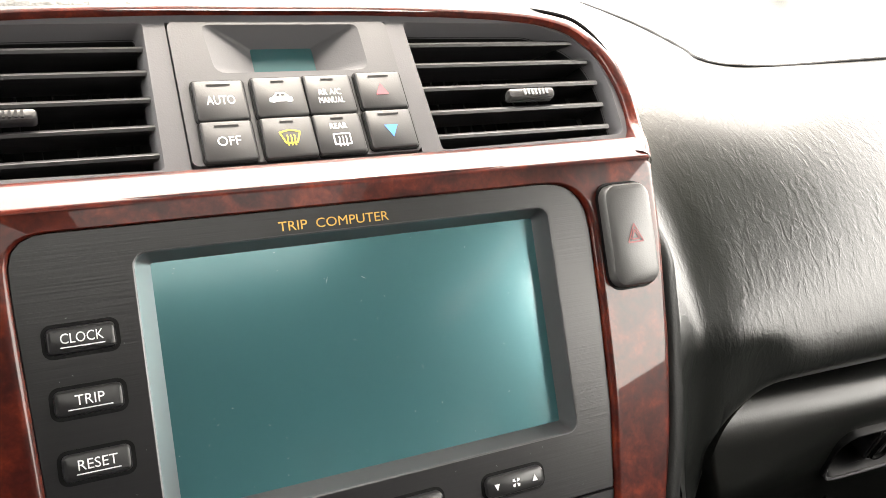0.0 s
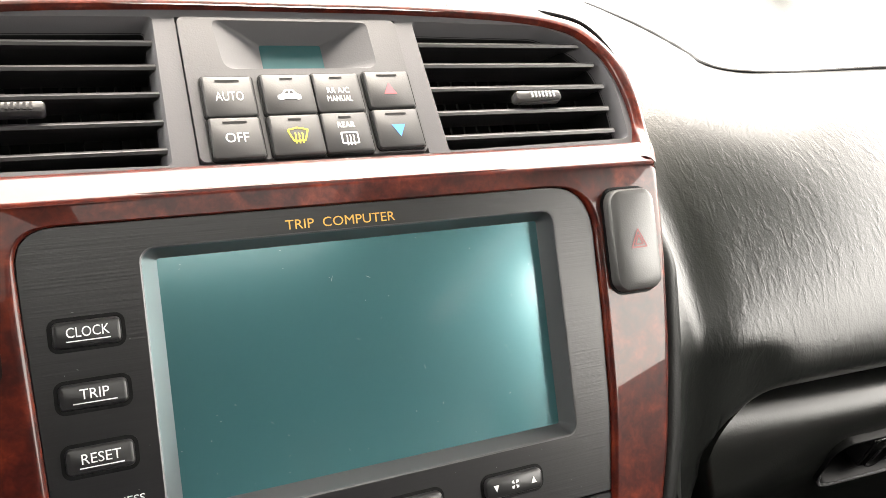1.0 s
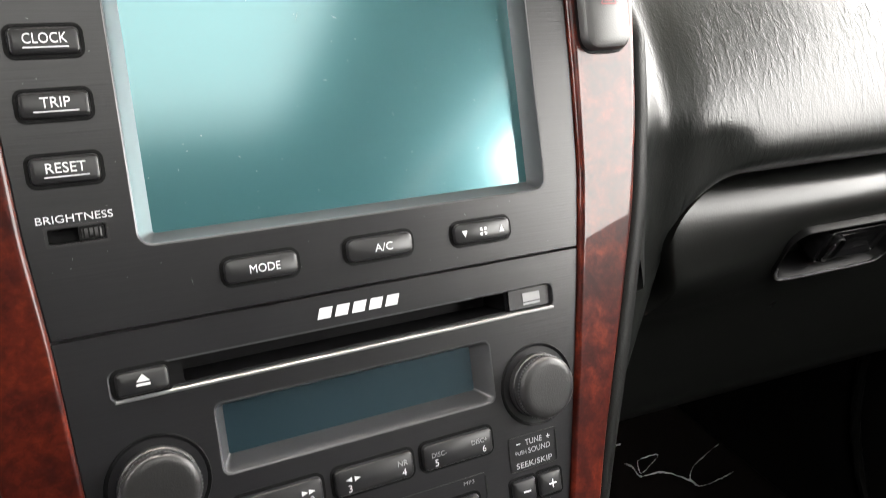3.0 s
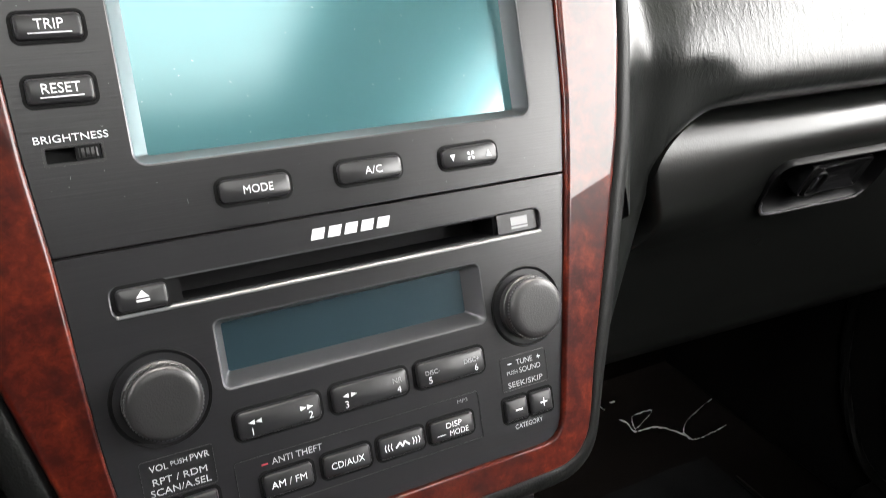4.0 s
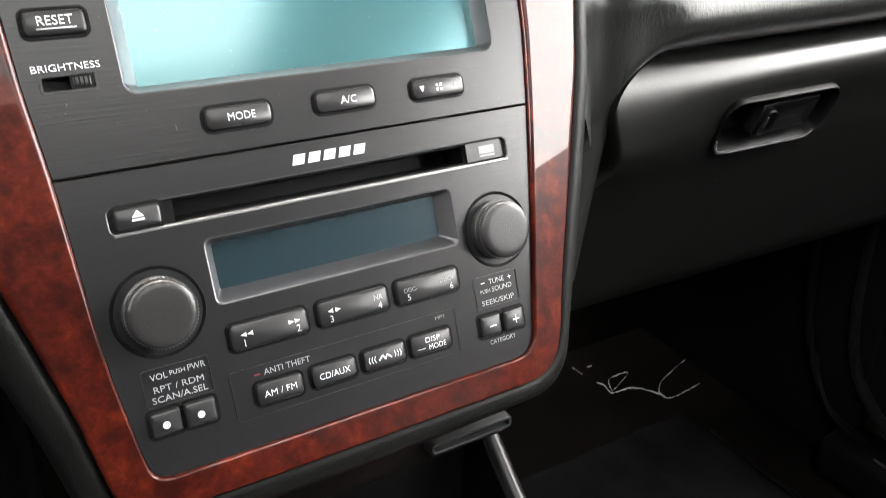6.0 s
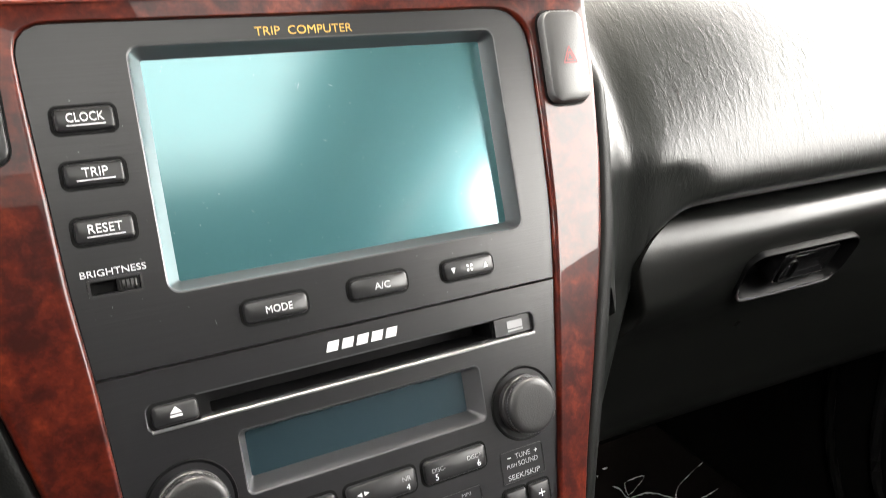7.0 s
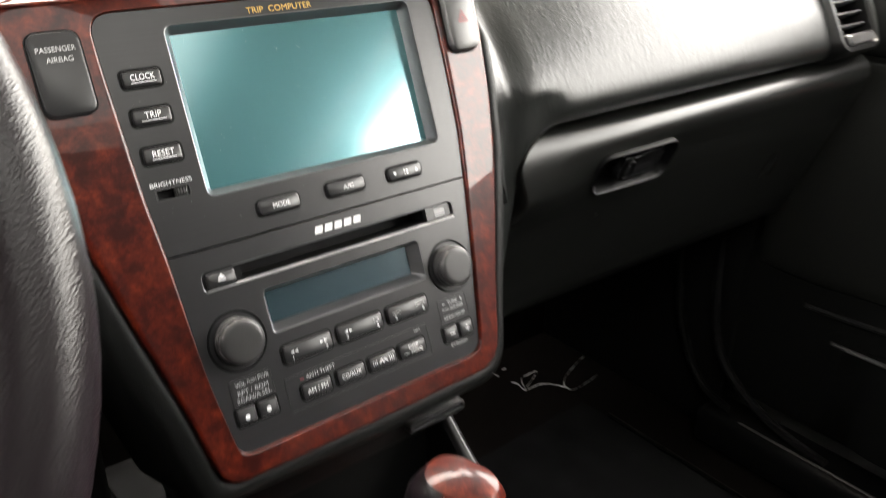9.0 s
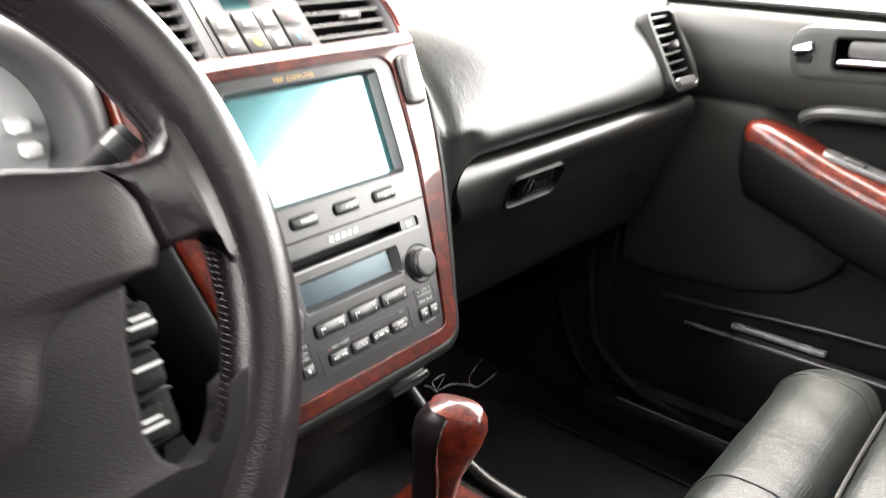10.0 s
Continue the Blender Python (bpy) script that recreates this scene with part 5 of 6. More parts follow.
    shape([[(x + u * MM, v * MM) for u, v in q] for q in ([(-1.9, 27.2), (-1.1, 28.3), (-0.2, 28.3), (-0.2, 27.2)], [(0.3, 27.2), (0.3, 28.3), (1.5, 28.3), (2.2, 27.2)])], b, HV, CLIMB, Y - 0.0001, "car_window")
    b, x = cbtn(2.25, 21.8, 18.6, 36.6)
    lettering("RR A/C", b, HV, x, 0.0284, 0.0027, y=Y, width=0.0092)
    lettering("MANUAL", b, HV, x, 0.0246, 0.0027, y=Y, width=0.0104)
    b, x = cbtn(-18.5, 1.85, 0.4, 18.0)
    def wind(cx, cz, fan):
        o = [(-4.0, 2.6), (0, 3.5), (4.0, 2.6), (2.2, -2.2), (-2.2, -2.2)] if fan else [(-3.3, 2.4), (3.3, 2.4), (3.3, -2.3), (-3.3, -2.3)]
        o = [(cx + u * MM, cz + v * MM) for u, v in o]
        ps = stroke(o + [o[0]], 0.0006)
        for u in (-1.4, 0, 1.4):
            ps += stroke([(cx + u * MM, cz - 0.0033), (cx + u * MM, cz - 0.0009), (cx + (u + 0.3) * MM, cz + 0.0001), (cx + u * MM, cz + 0.0013)], 0.0005)
        return ps
    shape(wind(x + 0.0004, 0.0085, True), b, HV, YELLOW, Y, "front_defrost_symbol")
    b, x = cbtn(2.15, 21.7, 0.6, 18.3)
    lettering("REAR", b, HV, x, 0.0126, 0.0025, y=Y, width=0.0070)
    shape(wind(x + 0.0004, 0.0066, False), b, HV, WHITE, Y, "rear_defrost_symbol")
    b, x = cbtn(24.3, 44.2, 19.9, 37.4)
    shape([[(x - 0.0028, 0.0262), (x + 0.0028, 0.0262), (x, 0.0316)]], b, HV, RED, Y, "warmer_arrow")
    b, x = cbtn(24.0, 43.9, 1.6, 19.1)
    shape([[(x - 0.0029, 0.0118), (x + 0.0029, 0.0118), (x, 0.0062)]], b, HV, BLUE, Y, "cooler_arrow")


# ---------- console, gear lever and ashtray ----------
def build_console():
    c = thing("centre_console", (0, -0.2, 0.03), "black centre console with a burl wood gear plate", "console")
    def prof(x0, x1, top, name, mat, label=""):
        bm = bmesh.new()
        rings(bm, [[(x, y, z) for y, z in top] for x in (x0, x1)], True, True)
        es2 = [e for e in bm.edges if abs((e.verts[0].co - e.verts[1].co).x) < 0.001]
        bmesh.ops.bevel(bm, geom=es2, offset=0.006, segments=3, affect="EDGES")
        return part(name, bm, mat, c, label, angle=50)
    base = [(-0.9, 0.03), (-0.9, 0.32), (-0.30, 0.322), (-0.14, 0.326), (-0.06, 0.332), (-0.02, 0.335), (0.02, 0.33), (0.05, 0.27), (0.30, 0.25), (0.40, 0.03)]
    prof(-0.098, 0.098, base, "body", SMOOTH)
    for s in (-1, 1):
        bm = bmesh.new()
        tube(bm, smooth_line([(s * 0.104, 0.05, 0.430), (s * 0.103, 0.012, 0.392), (s * 0.101, -0.06, 0.345), (s * 0.097, -0.14, 0.336), (s * 0.096, -0.30, 0.333), (s * 0.096, -0.60, 0.330)], 40), 0.0060, 14)
        part("side_rail", bm, surf("satin_black_rail", (0.008, 0.008, 0.0085), 0.33, spec=0.34), c, "satin black side rail")
        bm = bmesh.new()
        pts = [(s * 0.104, 0.06, 0.43), (s * 0.103, 0.012, 0.392), (s * 0.101, -0.06, 0.345), (s * 0.098, -0.14, 0.330)]
        up = smooth_line(pts, 16)
        rings(bm, [up, [Vector((p.x, p.y, 0.20)) for p in up], [Vector((p.x - s * 0.006, p.y, 0.20)) for p in up], [Vector((p.x - s * 0.006, p.y, p.z)) for p in up]], False, False, closed=False)
        part("side_wall", bm, SMOOTH, c)
    bm = bmesh.new()
    rrsolid(bm, 0.0, 0.0, 0.160, 0.26, 0.03, [(0, 0.004), (0, -0.001), (0.002, -0.004), (0.01, -0.006), (0.03, -0.007)])
    bm.transform(Matrix.Translation((0, -0.165, 0.331)) @ Matrix.Rotation(radians(-88), 4, "X"))
    part("gear_plate", bm, WOOD, c, "glossy burl wood plate round the gear lever")
    boxpart("gear_gate", BLACK, c, -0.022, 0.022, -0.20, -0.05, 0.334, 0.3395, 0.002)

    g = thing("gear_lever", (0.0, -0.11, 0.337), "gear lever with a red burl knob and leather sides", "gear lever")
    G = Matrix.Translation((-0.008, -0.108, 0.392)) @ Matrix.Rotation(radians(6), 4, "X") @ Matrix.Rotation(radians(24), 4, "Z")
    # the knob: a tall rounded grip that leans forward, its face clad in wood
    def grip(bm, a0, a1, grow, n=28, first=0, wide=0.0):
        prof = [(-0.008, 0.013, 0.017), (0.012, 0.0145, 0.018), (0.035, 0.0165, 0.0205), (0.055, 0.0195, 0.0255), (0.070, 0.0215, 0.0290), (0.082, 0.0215, 0.0295), (0.090, 0.0190, 0.0265), (0.096, 0.0140, 0.0200), (0.0992, 0.0065, 0.0100), (0.0998, 0.0005, 0.0008)]
        loops = []
        for z, rx, ry in prof[first:]:
            lean = 0.010 * (z / 0.1) ** 2
            rx, ry, grow_ = rx * 0.92, ry * 0.92, (grow if z < 0.0995 else 0.0)
            b0 = a0 + radians(wide) * sstep(0.0, 0.085, z)
            loops.append([((rx + grow_) * math.copysign(abs(math.cos(t)) ** 0.8, math.cos(t)), -lean + (ry + grow_) * math.copysign(abs(math.sin(t)) ** 0.8, math.sin(t)), z + (grow if z > 0.09 else 0)) for t in [b0 + (a1 - b0) * k / n for k in range(n + 1)]])
        rings(bm, loops, False, False, closed=False)
    part("knob_leather", bmm(G, lambda bm: grip(bm, 0, 2 * math.pi, 0.0, 48)), RIM, g, "black stitched leather grip")
    part("knob_wood", bmm(G, lambda bm: (grip(bm, radians(206), radians(390), 0.0018, 48, 0, -32), grip(bm, radians(-60), radians(300), 0.0019, 60, 7))), WOOD, g, "glossy red burl wood cap", angle=70)
    def ring_line(bm):
        pts = []
        for z, rx, ry in ((0.0, 0.0142, 0.018), (0.035, 0.0175, 0.0215), (0.055, 0.0205, 0.0265), (0.070, 0.0225, 0.030), (0.082, 0.0225, 0.0305), (0.092, 0.019, 0.026), (0.0985, 0.010, 0.014)):
            t = radians(206 - 32 * sstep(0.0, 0.085, z))
            pts.append((rx * math.cos(t), -0.010 * (z / 0.1) ** 2 + ry * math.sin(t), z))
        tube(bm, smooth_line(pts, 24), 0.0012, 6)
    part("trim_line", bmm(G, ring_line), CHROME, g, "thin bright edge of the wood cap")
    bm = bmesh.new()
    tube(bm, [(0.0, -0.108, 0.337), (0.002, -0.110, 0.36), (-0.006, -0.109, 0.386)], [0.012, 0.010, 0.010], 16)
    part("shaft", bm, BLACK, g)

    a = thing("ashtray_drawer", (0.07, -0.01, 0.415), "black ashtray drawer handle under the radio", "ashtray")
    A = Matrix.Translation((0.070, -0.014, 0.429)) @ Matrix.Rotation(radians(-8), 4, "X")
    part("handle", bmm(A, lambda bm: rrsolid(bm, 0.0, 0.0, 0.052, 0.0085, 0.004, [(0, 0.02), (0, -0.001), (0.0012, -0.003), (0.0025, -0.0028), (0.0032, 0.003)])), surf("satin_black_pull", (0.022, 0.022, 0.023), 0.30, rvar=0.03), a, "satin black pull lip")
    # added panel, closes the space under the stack to keep it dark
    boxpart("shade_panel", SMOOTH, c, -0.100, 0.100, 0.030, 0.050, 0.245, 0.445, 0.006)
    boxpart("tray_front", SMOOTH, a, -0.085, 0.098, -0.010, 0.06, 0.415, 0.452, 0.004)


# ---------- steering wheel and what lies behind it ----------
WT = radians(28)
WHEEL = Matrix.Translation((-0.362, -0.133, 0.694)) @ Matrix.Rotation(-WT, 4, "X")


def build_wheel():
    w = thing("steering_wheel", (-0.362, 0.0, 0.60), "black leather steering wheel with padded hub", "steering wheel")
    R0, tr = 0.1685, 0.0200
    def rim(bm):
        n, m = 96, 16
        loops = []
        for k in range(n):
            a = 2 * math.pi * k / n
            bulge = math.exp(-((math.degrees(a) - 36) / 20) ** 2)
            grip, R = 1 + 0.14 * bulge, R0 + 0.0025 * bulge
            loops.append([((R + tr * grip * math.cos(b)) * math.cos(a), tr * 0.92 * math.sin(b), (R + tr * grip * math.cos(b)) * math.sin(a)) for b in [2 * math.pi * j / m for j in range(m)]])
        rings(bm, loops + [loops[0]], False, False)
    part("rim", bmm(WHEEL, rim), RIM, w, "leather-wrapped rim", angle=80)
    def stitch(bm):
        for k in range(-34, 60):
            a = radians(k * 1.25)
            r = R0 - tr * 0.98
            p = Vector((r * math.cos(a), -0.004, r * math.sin(a)))
            q = Vector((r * math.cos(a + 0.014), 0.003, r * math.sin(a + 0.014)))
            tube(bm, [p, q], 0.0004, 4)
    tagged(part("stitching", bmm(WHEEL, stitch), surf("grey_thread", (0.011, 0.009, 0.010), 0.7), w, "grey thread stitching"), kind="stuff")
    # airbag cover, ribbed lower web and leather spokes, each an outline in the wheel's plane
    def dome(bm, outl, c, steps):
        rings(bm, [[(c[0] + (x - c[0]) * k, y + 0.006 * sstep(0.140, 0.160, math.hypot(x, z)), c[1] + (z - c[1]) * k) for x, z in outl] for k, y in steps], False, True)
    half = [(0.068, 0.042, 0.02), (0.101, 0.0352, 0.006), (0.109, 0.028, 0.01), (0.1135, 0.0185, 0.01), (0.1155, -0.002, 0.004), (0.111, -0.0105, 0.004), (0.0843, -0.0140, 0.01), (0.0703, -0.0165, 0.01), (0.0575, -0.0245, 0.02), (0.0478, -0.0465, 0.02), (0.0377, -0.0575, 0.02), (0.0264, -0.0615, 0.01)]
    full = roundpoly(half + [(-x, z, r) for x, z, r in half[::-1]], 4)
    part("airbag_cover", bmm(WHEEL, lambda bm: dome(bm, full, (0, -0.005), [(1.0, 0.03), (1.0, -0.016), (0.992, -0.0205), (0.975, -0.0235), (0.94, -0.0255), (0.8, -0.0285), (0.5, -0.030)])), HUB, w, "padded dark grey airbag cover", angle=60)
    half = [(0.086, -0.008, 0), (0.0990, -0.0125, 0.004), (0.0912, -0.034, 0.02), (0.0863, -0.055, 0.02), (0.0838, -0.074, 0.02), (0.0858, -0.086, 0.01), (0.0954, -0.0950, 0.01), (0.1059, -0.0968, 0.01), (0.1180, -0.0925, 0.012), (0.1275, -0.081, 0.008), (0.1320, -0.070, 0), (0.148, -0.066, 0), (0.142, -0.090, 0), (0.126, -0.112, 0.02), (0.100, -0.128, 0.02), (0.060, -0.137, 0.02)]
    web = roundpoly(half + [(-x, z, r) for x, z, r in half[::-1]], 4)
    part("lower_web", bmm(WHEEL, lambda bm: dome(bm, web, (0, -0.066), [(1.0, 0.014), (1.0, -0.010), (0.990, -0.0145), (0.972, -0.0170), (0.94, -0.0185)])), vinyl("ribbed_hub_plastic", (0.0080, 0.0068, 0.0078), 0.48, 0.07, 0.2, wscale=300.0, stretch=(0.15, 1.0, 1.6), spec=0.09), w, "ribbed dark plastic lower web", angle=60)
    for s in (1, -1):
        sp = [(0.0985, 0.0375, 0), (0.112, 0.0355, 0.01), (0.1225, 0.0350, 0.01), (0.1330, 0.0365, 0.012), (0.1405, 0.0440, 0.01), (0.1440, 0.0560, 0.01), (0.158, 0.060, 0), (0.168, 0.02, 0), (0.162, -0.026, 0), (0.1510, -0.0210, 0.004), (0.1500, -0.0130, 0.01), (0.1465, -0.0050, 0.008), (0.1370, -0.0025, 0.01), (0.1214, -0.0050, 0.01), (0.1165, -0.0040, 0), (0.1165, -0.002, 0), (0.1145, 0.0185, 0), (0.1097, 0.0285, 0)]
        outl = [(x * s, z) for x, z in roundpoly(sp, 5)]
        part("spoke", bmm(WHEEL, lambda bm: dome(bm, outl, (0.138 * s, 0.012), [(1.0, -0.001), (1.0, -0.010), (0.985, -0.0145), (0.95, -0.0170), (0.8, -0.0190)])), RIM, w, "leather-covered spoke", angle=70)
    # switch pod on the right-hand side
    pod = part("switch_pod", bmm(WHEEL, lambda bm: rrsolid(bm, 0.090, -0.049, 0.026, 0.068, 0.008, [(0, 0.02), (0, -0.004), (0.002, -0.008), (0.005, -0.009)])), BLACK, w, "black cruise switch pod")
    for k, (xs, z) in enumerate(((0.0965, -0.0300), (0.0925, -0.0500), (0.0860, -0.0705))):
        b = part("switch", bmm(WHEEL, lambda bm: rrsolid(bm, xs - 0.001, z, 0.0175, 0.0165, 0.004, [(0, -0.006), (0, -0.013), (0.0015, -0.0165), (0.004, -0.0172)])), BLACK, pod)
        for j, ww in enumerate((0.0085, 0.0125) if k != 1 else (0.0130,)):
            zb = z - 0.0026 + 0.0034 * (1 - j)
            bars(b, WHEEL, xs - ww / 2, xs + ww / 2, zb, zb + 0.0017, PALE, -0.0176, "print_bar")
    for z in (-0.0400, -0.0602):
        part("divider", bmm(WHEEL, lambda bm: rrsolid(bm, 0.0915, z, 0.019, 0.0016, 0.0006, [(0, -0.006), (0, -0.0125), (0.0004, -0.0130)])), BUTTON, pod)
    # column shroud
    bm = bmesh.new()
    tube(bm, [WHEEL @ Vector((0, 0.03, -0.01)), WHEEL @ Vector((0, 0.12, -0.02)), Vector((-0.362, 0.16, 0.60))], [0.062, 0.07, 0.075], 20)
    part("column_shroud", bm, SMOOTH, w)
    s = thing("wiper_stalk", (-0.27, -0.05, 0.66), "black wiper stalk beside the steering column", "stalk")
    bm = bmesh.new()
    tube(bm, smooth_line([(-0.32, -0.010, 0.640), (-0.255, -0.014, 0.666), (-0.212, -0.020, 0.692), (-0.183, -0.028, 0.715)], 14), [0.006] * 8 + [0.0085] * 6, 12)
    part("lever", bm, BLACK, s)
    bm = bmesh.new()
    tube(bm, [(-0.195, -0.0245, 0.7055), (-0.187, -0.0268, 0.712)], 0.0092, 12)
    part("print_ring", bm, BUTTON, s, "grey marked ring")


def build_binnacle():
    h = thing("instrument_binnacle", (-0.36, 0.1, 0.60), "dark grey instrument hood, its lens reflection painted pale", "instrument panel")
    bm = bmesh.new()
    def ell(a, b, y, dz=0.0, n=72):
        return [(-0.362 + a * math.copysign(abs(math.cos(t)) ** 0.75, math.cos(t)), y + 0.03 * max(0, math.sin(t)), 0.695 + dz + b * math.copysign(abs(math.sin(t)) ** 0.8, math.sin(t))) for t in [2 * math.pi * k / n for k in range(n)]]
    rings(bm, [ell(0.212, 0.112, 0.22), ell(0.220, 0.108, 0.10), ell(0.216, 0.102, 0.062), ell(0.208, 0.096, 0.048), ell(0.196, 0.088, 0.044), ell(0.188, 0.081, 0.050), ell(0.185, 0.079, 0.070), ell(0.183, 0.077, 0.084)], False, False)
    part("hood", bm, surf("grey_hood_plastic", (0.034, 0.033, 0.035), 0.5, var=0.12, bump=0.15, bscale=1400), h, angle=70)
    # the lens reflection is put into a pale base colour
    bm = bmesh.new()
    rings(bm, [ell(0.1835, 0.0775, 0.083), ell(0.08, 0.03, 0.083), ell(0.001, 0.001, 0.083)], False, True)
    part("gauge_lens_glare", bm, surf("gauge_lens_glare", (0.26, 0.26, 0.27), 0.2), h, "gauge lens with its reflection put into a pale colour")
    for x, z in ((-0.1985, 0.7025), (-0.1935, 0.6865)):
        bm = bmesh.new()
        rrsolid(bm, x, z, 0.012, 0.0085, 0.002, [(0, 0.118), (0, 0.076), (0.001, 0.0745), (0.0025, 0.074)])
        part("reset_button", bm, surf("white_button", (0.6, 0.6, 0.6), 0.4), h, "white reset button")


# ---------- passenger door ----------
def build_door():
    d = thing("passenger_door", (0.72, -0.4, 0.09), "closed dark grey vinyl passenger door with wood-capped armrest", "door")
    ys = [-0.95 + 1.06 * i / 40 for i in range(41)]
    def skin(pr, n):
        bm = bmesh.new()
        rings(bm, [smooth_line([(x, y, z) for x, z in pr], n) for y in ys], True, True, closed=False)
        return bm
    # the lower trim is coloured darker than the upper
    part("lower_trim", skin([(0.742, 0.10), (0.722, 0.105), (0.712, 0.13), (0.708, 0.25), (0.712, 0.30), (0.722, 0.36), (0.729, 0.45), (0.731, 0.56), (0.730, 0.586), (0.726, 0.598), (0.7215, 0.606), (0.726, 0.612)], 56), vinyl("darker_door_vinyl", (0.0036, 0.0038, 0.0036), 0.5, 0.03, 0.3, spec=0.08), d, "darker vinyl lower door trim", angle=70)
    part("upper_trim", skin([(0.741, 0.584), (0.735, 0.590), (0.723, 0.601), (0.714, 0.618), (0.709, 0.642), (0.7095, 0.667), (0.7120, 0.689), (0.718, 0.705), (0.728, 0.717), (0.742, 0.723)], 40), DOOR, d, "grey grained vinyl upper trim", angle=70)
    # bright sill below the window
    bm = bmesh.new()
    tube(bm, [(0.738, 0.12, 0.727), (0.738, -0.95, 0.727)], 0.006, 8)
    part("window_seal", bm, SMOOTH, d)
    # padded insert
    bm = bmesh.new()
    ins = roundpoly([(0.100, 0.598, 0.01), (0.100, 0.312, 0.01), (0.02, 0.310, 0.1), (-0.10, 0.320, 0.1), (-0.175, 0.342, 0.06), (-0.222, 0.385, 0.05), (-0.243, 0.440, 0.05), (-0.235, 0.520, 0.03), (-0.09, 0.598, 0.03)], 8)
    c = (-0.05, 0.45)
    lp = lambda k, x: [(x, c[0] + (y - c[0]) * k, c[1] + (z - c[1]) * k) for y, z in ins]
    rings(bm, [lp(1.0, 0.726), lp(0.985, 0.714), lp(0.95, 0.709), lp(0.8, 0.706)], False, True)
    part("insert", bm, vinyl("grey_door_insert", (0.0068, 0.0073, 0.0065), 0.55, 0.03, 0.4, spec=0.15), d, "softer grey padded insert", angle=60)
    # armrest with wood cap
    bm = bmesh.new()
    loops = []
    path = smooth_line([(0.708, -0.066, 0.566), (0.701, -0.092, 0.576), (0.692, -0.14, 0.565), (0.682, -0.23, 0.534), (0.674, -0.34, 0.508), (0.668, -0.55, 0.496), (0.670, -0.72, 0.494), (0.70, -0.78, 0.49)], 48)
    for i, p in enumerate(path):
        hw = 0.034 * min(1, (i + 0.6) / 5) * (1 if i < 44 else 0.8)
        hh = 0.052 * min(1, (i + 1.5) / 8)
        loops.append([(p.x + hw * math.copysign(abs(math.cos(t)) ** 0.6, math.cos(t)) + (0.03 if math.cos(t) > 0 else 0), p.y, p.z - hh + hh * math.copysign(abs(math.sin(t)) ** 0.6, math.sin(t))) for t in [2 * math.pi * k / 24 for k in range(24)]])
    rings(bm, loops, True, True)
    arm = part("armrest", bm, SMOOTH, d, "black padded armrest", angle=70)
    bm = bmesh.new()
    loops = []
    for i, p in enumerate(path[:36]):
        hw = 0.030 * min(1, (i + 0.35) / 5)
        loops.append([(p.x + hw * u, p.y, p.z - 0.006 + 0.013 * v * min(1, (i + 1) / 3)) for u, v in ((-1.06, -0.9), (-1.0, 0.1), (-0.8, 0.75), (-0.4, 0.98), (0.2, 1.05), (0.8, 0.98), (1.2, 0.6), (1.3, -0.5))])
    rings(bm, loops, True, True)
    part("wood_cap", bm, WOOD, arm, "glossy red burl wood cap", angle=60)
    M = Matrix.Translation((0.688, -0.225, 0.5455)) @ Matrix.Rotation(radians(15), 4, "X") @ Matrix.Rotation(radians(5), 4, "Z")
    def sw(bm):
        rrsolid(bm, 0, 0, 0.030, 0.095, 0.010, [(0, 0.002), (0, -0.002), (0.002, -0.004), (0.005, -0.003)])
        bm.transform(Matrix.Rotation(radians(-90), 4, "X"))
    part("switch_bezel", bmm(M, sw), SATIN, arm, "satin window switch bezel")
    def sw2(bm):
        rrsolid(bm, 0, 0.008, 0.016, 0.030, 0.004, [(0, 0.0), (0, -0.006), (0.002, -0.0075)])
        bm.transform(Matrix.Rotation(radians(-90), 4, "X"))
    part("window_switch", bmm(M, sw2), BUTTON, arm)
    # rounded top edge of the padded insert behind the armrest
    bm = bmesh.new()
    tube(bm, smooth_line([(0.728, -0.135, 0.588), (0.719, -0.158, 0.600), (0.714, -0.20, 0.606), (0.712, -0.32, 0.610), (0.712, -0.60, 0.612), (0.714, -0.85, 0.612)], 40), 0.010, 10)
    part("insert_roll", bm, vinyl("soft_grey_roll", (0.02, 0.0205, 0.02), 0.42, 0.03, 0.2), d, "padded roll along the insert's top")
    # inner handle: a dark recess with a chrome pull, a small lock lever ahead of it
    H = Matrix.Translation((0.7095, -0.240, 0.683)) @ Matrix.Rotation(radians(-90), 4, "Z") @ Matrix.Rotation(radians(-3), 4, "Y")
    hb = part("handle_bezel", bmm(H, lambda bm: rrsolid(bm, -0.016, -0.002, 0.235, 0.070, 0.026, [(0, 0.012), (0, 0.001), (0.0015, -0.0012), (0.005, -0.0022), (0.012, -0.0024)])), DOOR, d, "raised vinyl handle surround")
    part("recess_floor", bmm(H, lambda bm: rrsolid(bm, 0.008, -0.001, 0.178, 0.046, 0.010, [(0, 0.002), (0, -0.0026), (0.0008, -0.0034), (0.002, -0.0030), (0.004, -0.0024)])), BLACK, hb, "dark handle recess")
    part("recess_back", bmm(H, lambda bm: rrsolid(bm, 0.014, 0.006, 0.150, 0.020, 0.006, [(0, 0.002), (0, -0.0030), (0.001, -0.0034)])), surf("grey_recess_plastic", (0.03, 0.029, 0.031), 0.45), hb)
    part("pull", bmm(H, lambda bm: rrsolid(bm, 0.010, -0.010, 0.166, 0.0085, 0.004, [(0, 0.004), (0, -0.007), (0.001, -0.0095), (0.0025, -0.0105)])), CHROME, hb, "chrome door pull")
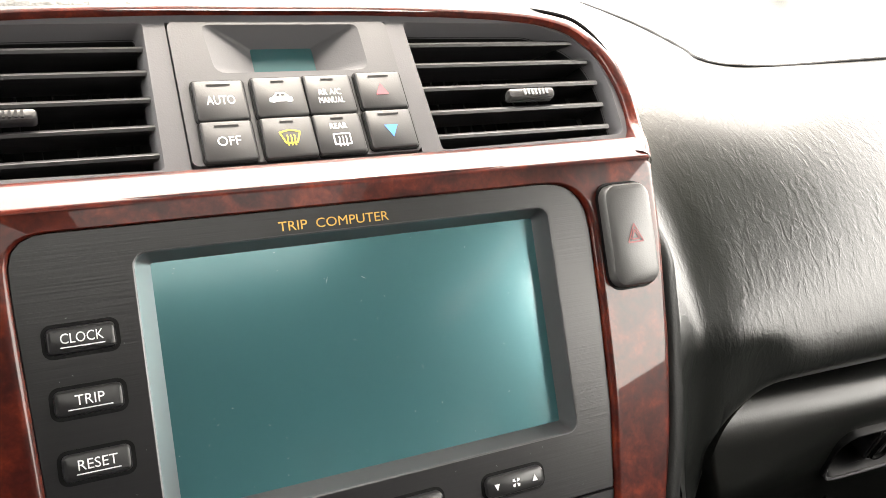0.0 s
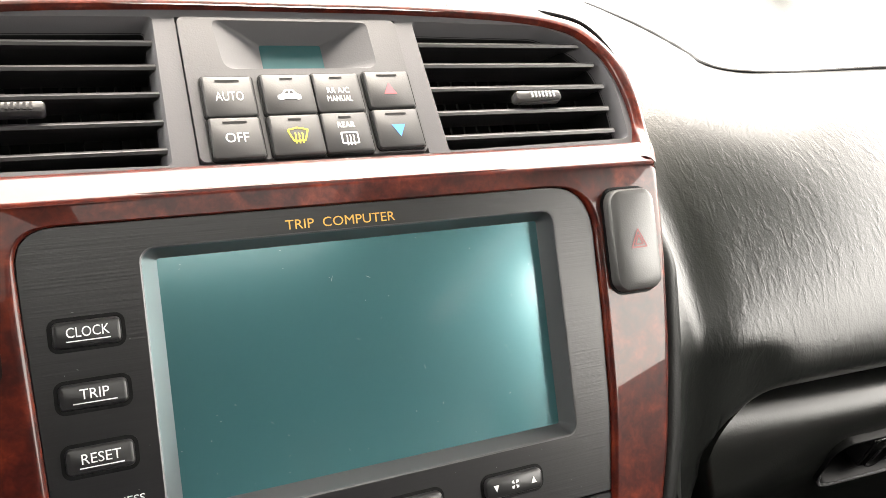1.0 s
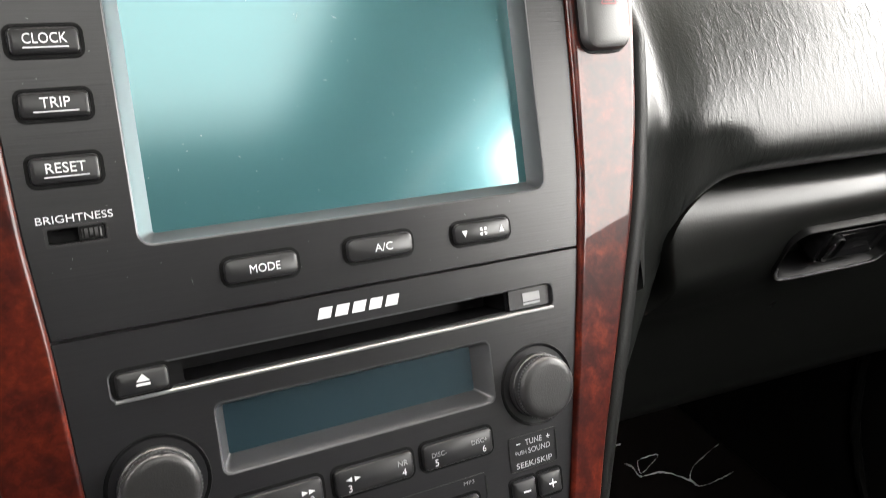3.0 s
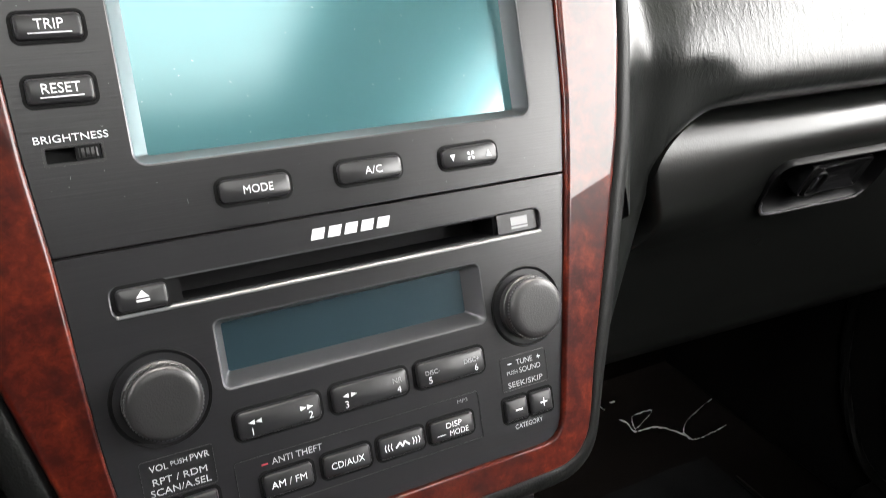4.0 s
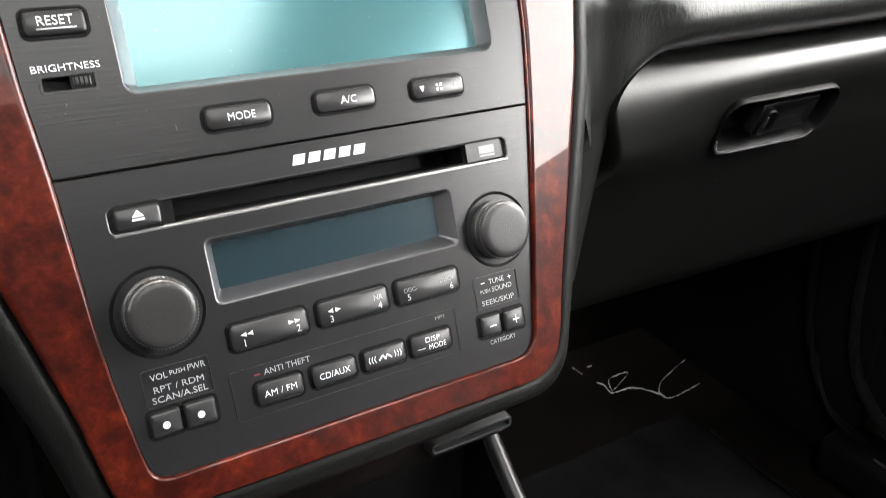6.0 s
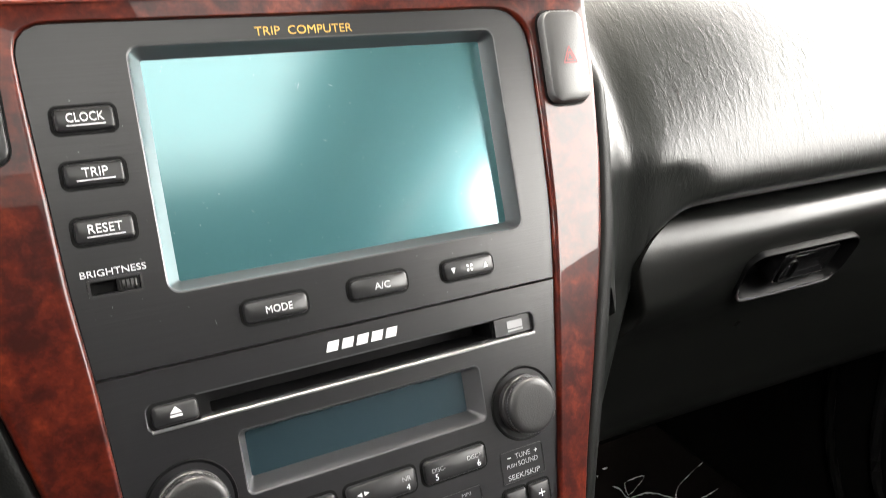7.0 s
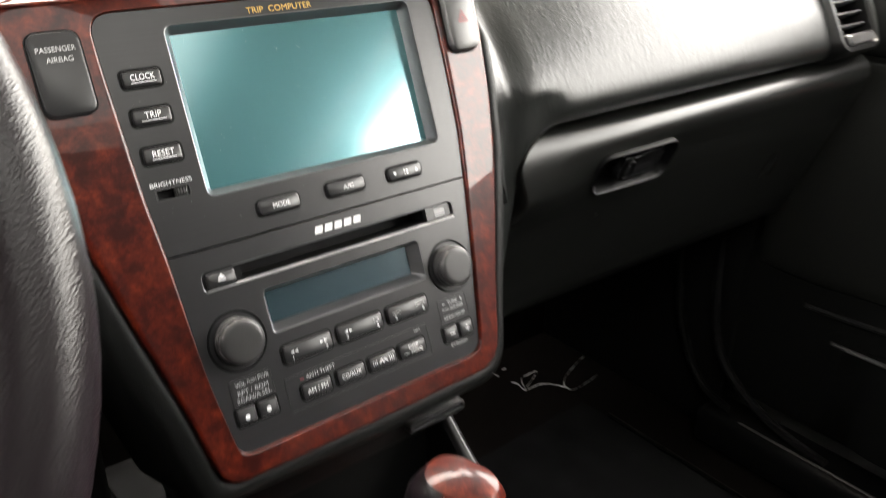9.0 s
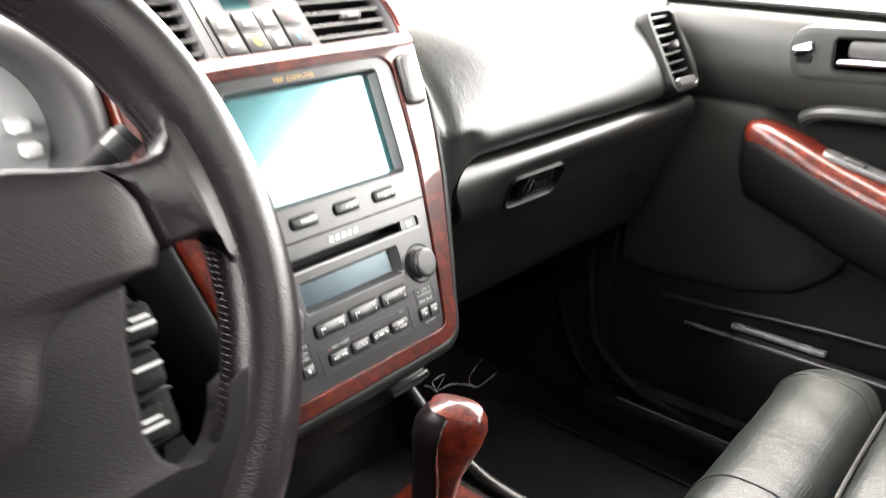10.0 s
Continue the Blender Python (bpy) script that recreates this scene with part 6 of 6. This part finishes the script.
    part("lock_lever", bmm(H, lambda bm: (rrsolid(bm, 0, 0, 0.026, 0.013, 0.003, [(0, 0.004), (0, -0.007), (0.001, -0.0095), (0.003, -0.0105)]), bm.transform(Matrix.Translation((-0.115, 0, 0.004)) @ Matrix.Rotation(radians(-18), 4, "Y")))), CHROME, hb, "small chrome lock lever")
    part("lever_slot", bmm(H, lambda bm: rrsolid(bm, -0.114, -0.009, 0.020, 0.012, 0.003, [(0, 0.003), (0, -0.0026), (0.001, -0.0034)])), BLACK, hb)
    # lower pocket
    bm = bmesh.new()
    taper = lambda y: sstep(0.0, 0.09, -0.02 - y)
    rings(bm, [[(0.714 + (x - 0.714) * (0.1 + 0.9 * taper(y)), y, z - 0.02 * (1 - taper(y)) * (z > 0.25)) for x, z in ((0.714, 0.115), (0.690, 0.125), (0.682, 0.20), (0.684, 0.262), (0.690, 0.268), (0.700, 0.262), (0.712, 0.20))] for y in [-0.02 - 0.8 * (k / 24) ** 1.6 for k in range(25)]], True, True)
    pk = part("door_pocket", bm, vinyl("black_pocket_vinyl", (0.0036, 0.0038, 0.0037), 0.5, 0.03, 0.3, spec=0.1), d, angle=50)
    bm = bmesh.new()
    tube(bm, [(0.692, -0.03, 0.256), (0.686, -0.11, 0.260), (0.684, -0.30, 0.262), (0.684, -0.80, 0.262)], 0.0030, 8)
    part("pocket_edge", bm, surf("satin_pocket_edge", (0.05, 0.05, 0.051), 0.28), pk, "rounded pocket edge")
    bm = bmesh.new()
    tube(bm, smooth_line([(0.708, 0.02, 0.283), (0.706, -0.05, 0.288), (0.704, -0.25, 0.306), (0.704, -0.50, 0.310), (0.704, -0.80, 0.31)], 24), 0.0035, 8)
    part("pocket_rim", bm, surf("black_pocket_rim", (0.008, 0.008, 0.0082), 0.35, spec=0.3), pk, "black rounded upper rim")
    boxpart("reflector", surf("pale_lamp_lens", (0.13, 0.13, 0.135), 0.25), pk, 0.690, 0.702, -0.235, -0.100, 0.270, 0.279, 0.0035, 3, "pale courtesy lamp lens")


# ---------- passenger seat ----------
def pillow(bm, x0, x1, y0, y1, z0, z1, r, seg=6):
    box(bm, x0, x1, y0, y1, z0, z1, r, seg)


def build_seat():
    s = thing("passenger_seat", (0.43, -0.5, 0.03), "black leather passenger seat with stitched front roll", "car seat")
    # front roll: a padded bar with rounded ends that sweep back
    def round_end(f):
        d = min(1.0, (1 - f) * 0.42 / 0.085, f * 0.42 / 0.05)
        return math.sqrt(max(0.0, 1 - (1 - d) ** 2))
    def section(f, grow=0.0, a0=0, a1=360, n=36):
        x, k = 0.186 + 0.424 * f, round_end(f)
        yc, zc = -0.281 - 0.036 * (1 - k), 0.232 - 0.012 * (1 - k)
        pts = []
        for q in range(n + 1):
            t = radians(a0 + (a1 - a0) * q / n)
            ry, rz = (0.066 if math.cos(t) > 0 else 0.056) * (0.25 + 0.75 * k) + grow, 0.100 * (0.40 + 0.60 * k) + grow
            puff = 0.0006 * math.sin(x * 61) * math.sin(t * 3 + x * 23)
            pts.append((x, yc + (ry + puff) * math.copysign(abs(math.cos(t)) ** 0.72, math.cos(t)), zc + (rz + puff) * math.copysign(abs(math.sin(t)) ** 0.66, math.sin(t))))
        return pts
    bm = bmesh.new()
    rings(bm, [section(i / 56)[:-1] for i in range(57)], True, True)
    fr = part("front_roll", bm, LEATHER, s, "perforated black leather front roll", angle=80)
    for f in (0.20, 0.80):
        bm = bmesh.new()
        tube(bm, section(f, 0.0006, -20, 172, 24), 0.0012, 5)
        part("seam", bm, surf("seat_thread", (0.012, 0.0125, 0.012), 0.6), fr)
    # cushion behind the roll, with a welted seam along its front
    bm = bmesh.new()
    pillow(bm, 0.275, 0.515, -0.80, -0.3455, 0.16, 0.334, 0.022)
    part("seat_insert", bm, LEATHER, s)
    bm = bmesh.new()
    tube(bm, smooth_line([(0.190, -0.3480, 0.318), (0.30, -0.3450, 0.324), (0.40, -0.3440, 0.325), (0.52, -0.3455, 0.322), (0.585, -0.352, 0.305)], 24), 0.0024, 6)
    part("welt", bm, surf("leather_welt", (0.006, 0.0065, 0.0062), 0.5), s, "black leather welt")
    for x0, x1 in ((0.186, 0.273), (0.517, 0.605)):
        bm = bmesh.new()
        pillow(bm, x0, x1, -0.82, -0.3455, 0.14, 0.350, 0.030)
        part("side_bolster", bm, LEATHER, s)
    bm = bmesh.new()
    box(bm, 0.215, 0.585, -0.78, -0.31, 0.03, 0.17, 0.02, 2)
    part("seat_base", bm, SMOOTH, s)
    B = Matrix.Translation((0.395, -0.80, 0.33)) @ Matrix.Rotation(radians(18), 4, "X")
    bm = bmesh.new()
    box(bm, -0.15, 0.15, -0.06, 0.04, 0.0, 0.56, 0.04, 5)
    bm.transform(B)
    part("backrest", bm, LEATHER, s)
    for sg in (-1, 1):
        bm = bmesh.new()
        box(bm, min(sg * 0.152, sg * 0.235), max(sg * 0.152, sg * 0.235), -0.06, 0.075, 0.02, 0.53, 0.04, 5)
        bm.transform(B)
        part("back_bolster", bm, LEATHER, s)
    bm = bmesh.new()
    box(bm, -0.12, 0.12, -0.05, 0.05, 0.60, 0.78, 0.04, 5)
    bm.transform(B)
    part("headrest", bm, LEATHER, s)
    for sg in (-1, 1):
        bm = bmesh.new()
        tube(bm, [B @ Vector((sg * 0.06, -0.01, 0.54)), B @ Vector((sg * 0.06, -0.01, 0.62))], 0.007, 8)
        part("headrest_post", bm, CHROME, s)


build_shell()
build_sill()
build_mat()
build_wrapper()
build_dash()
build_stack()
build_trip()
build_radio()
build_vents()
build_console()
build_wheel()
build_binnacle()
build_door()
build_seat()
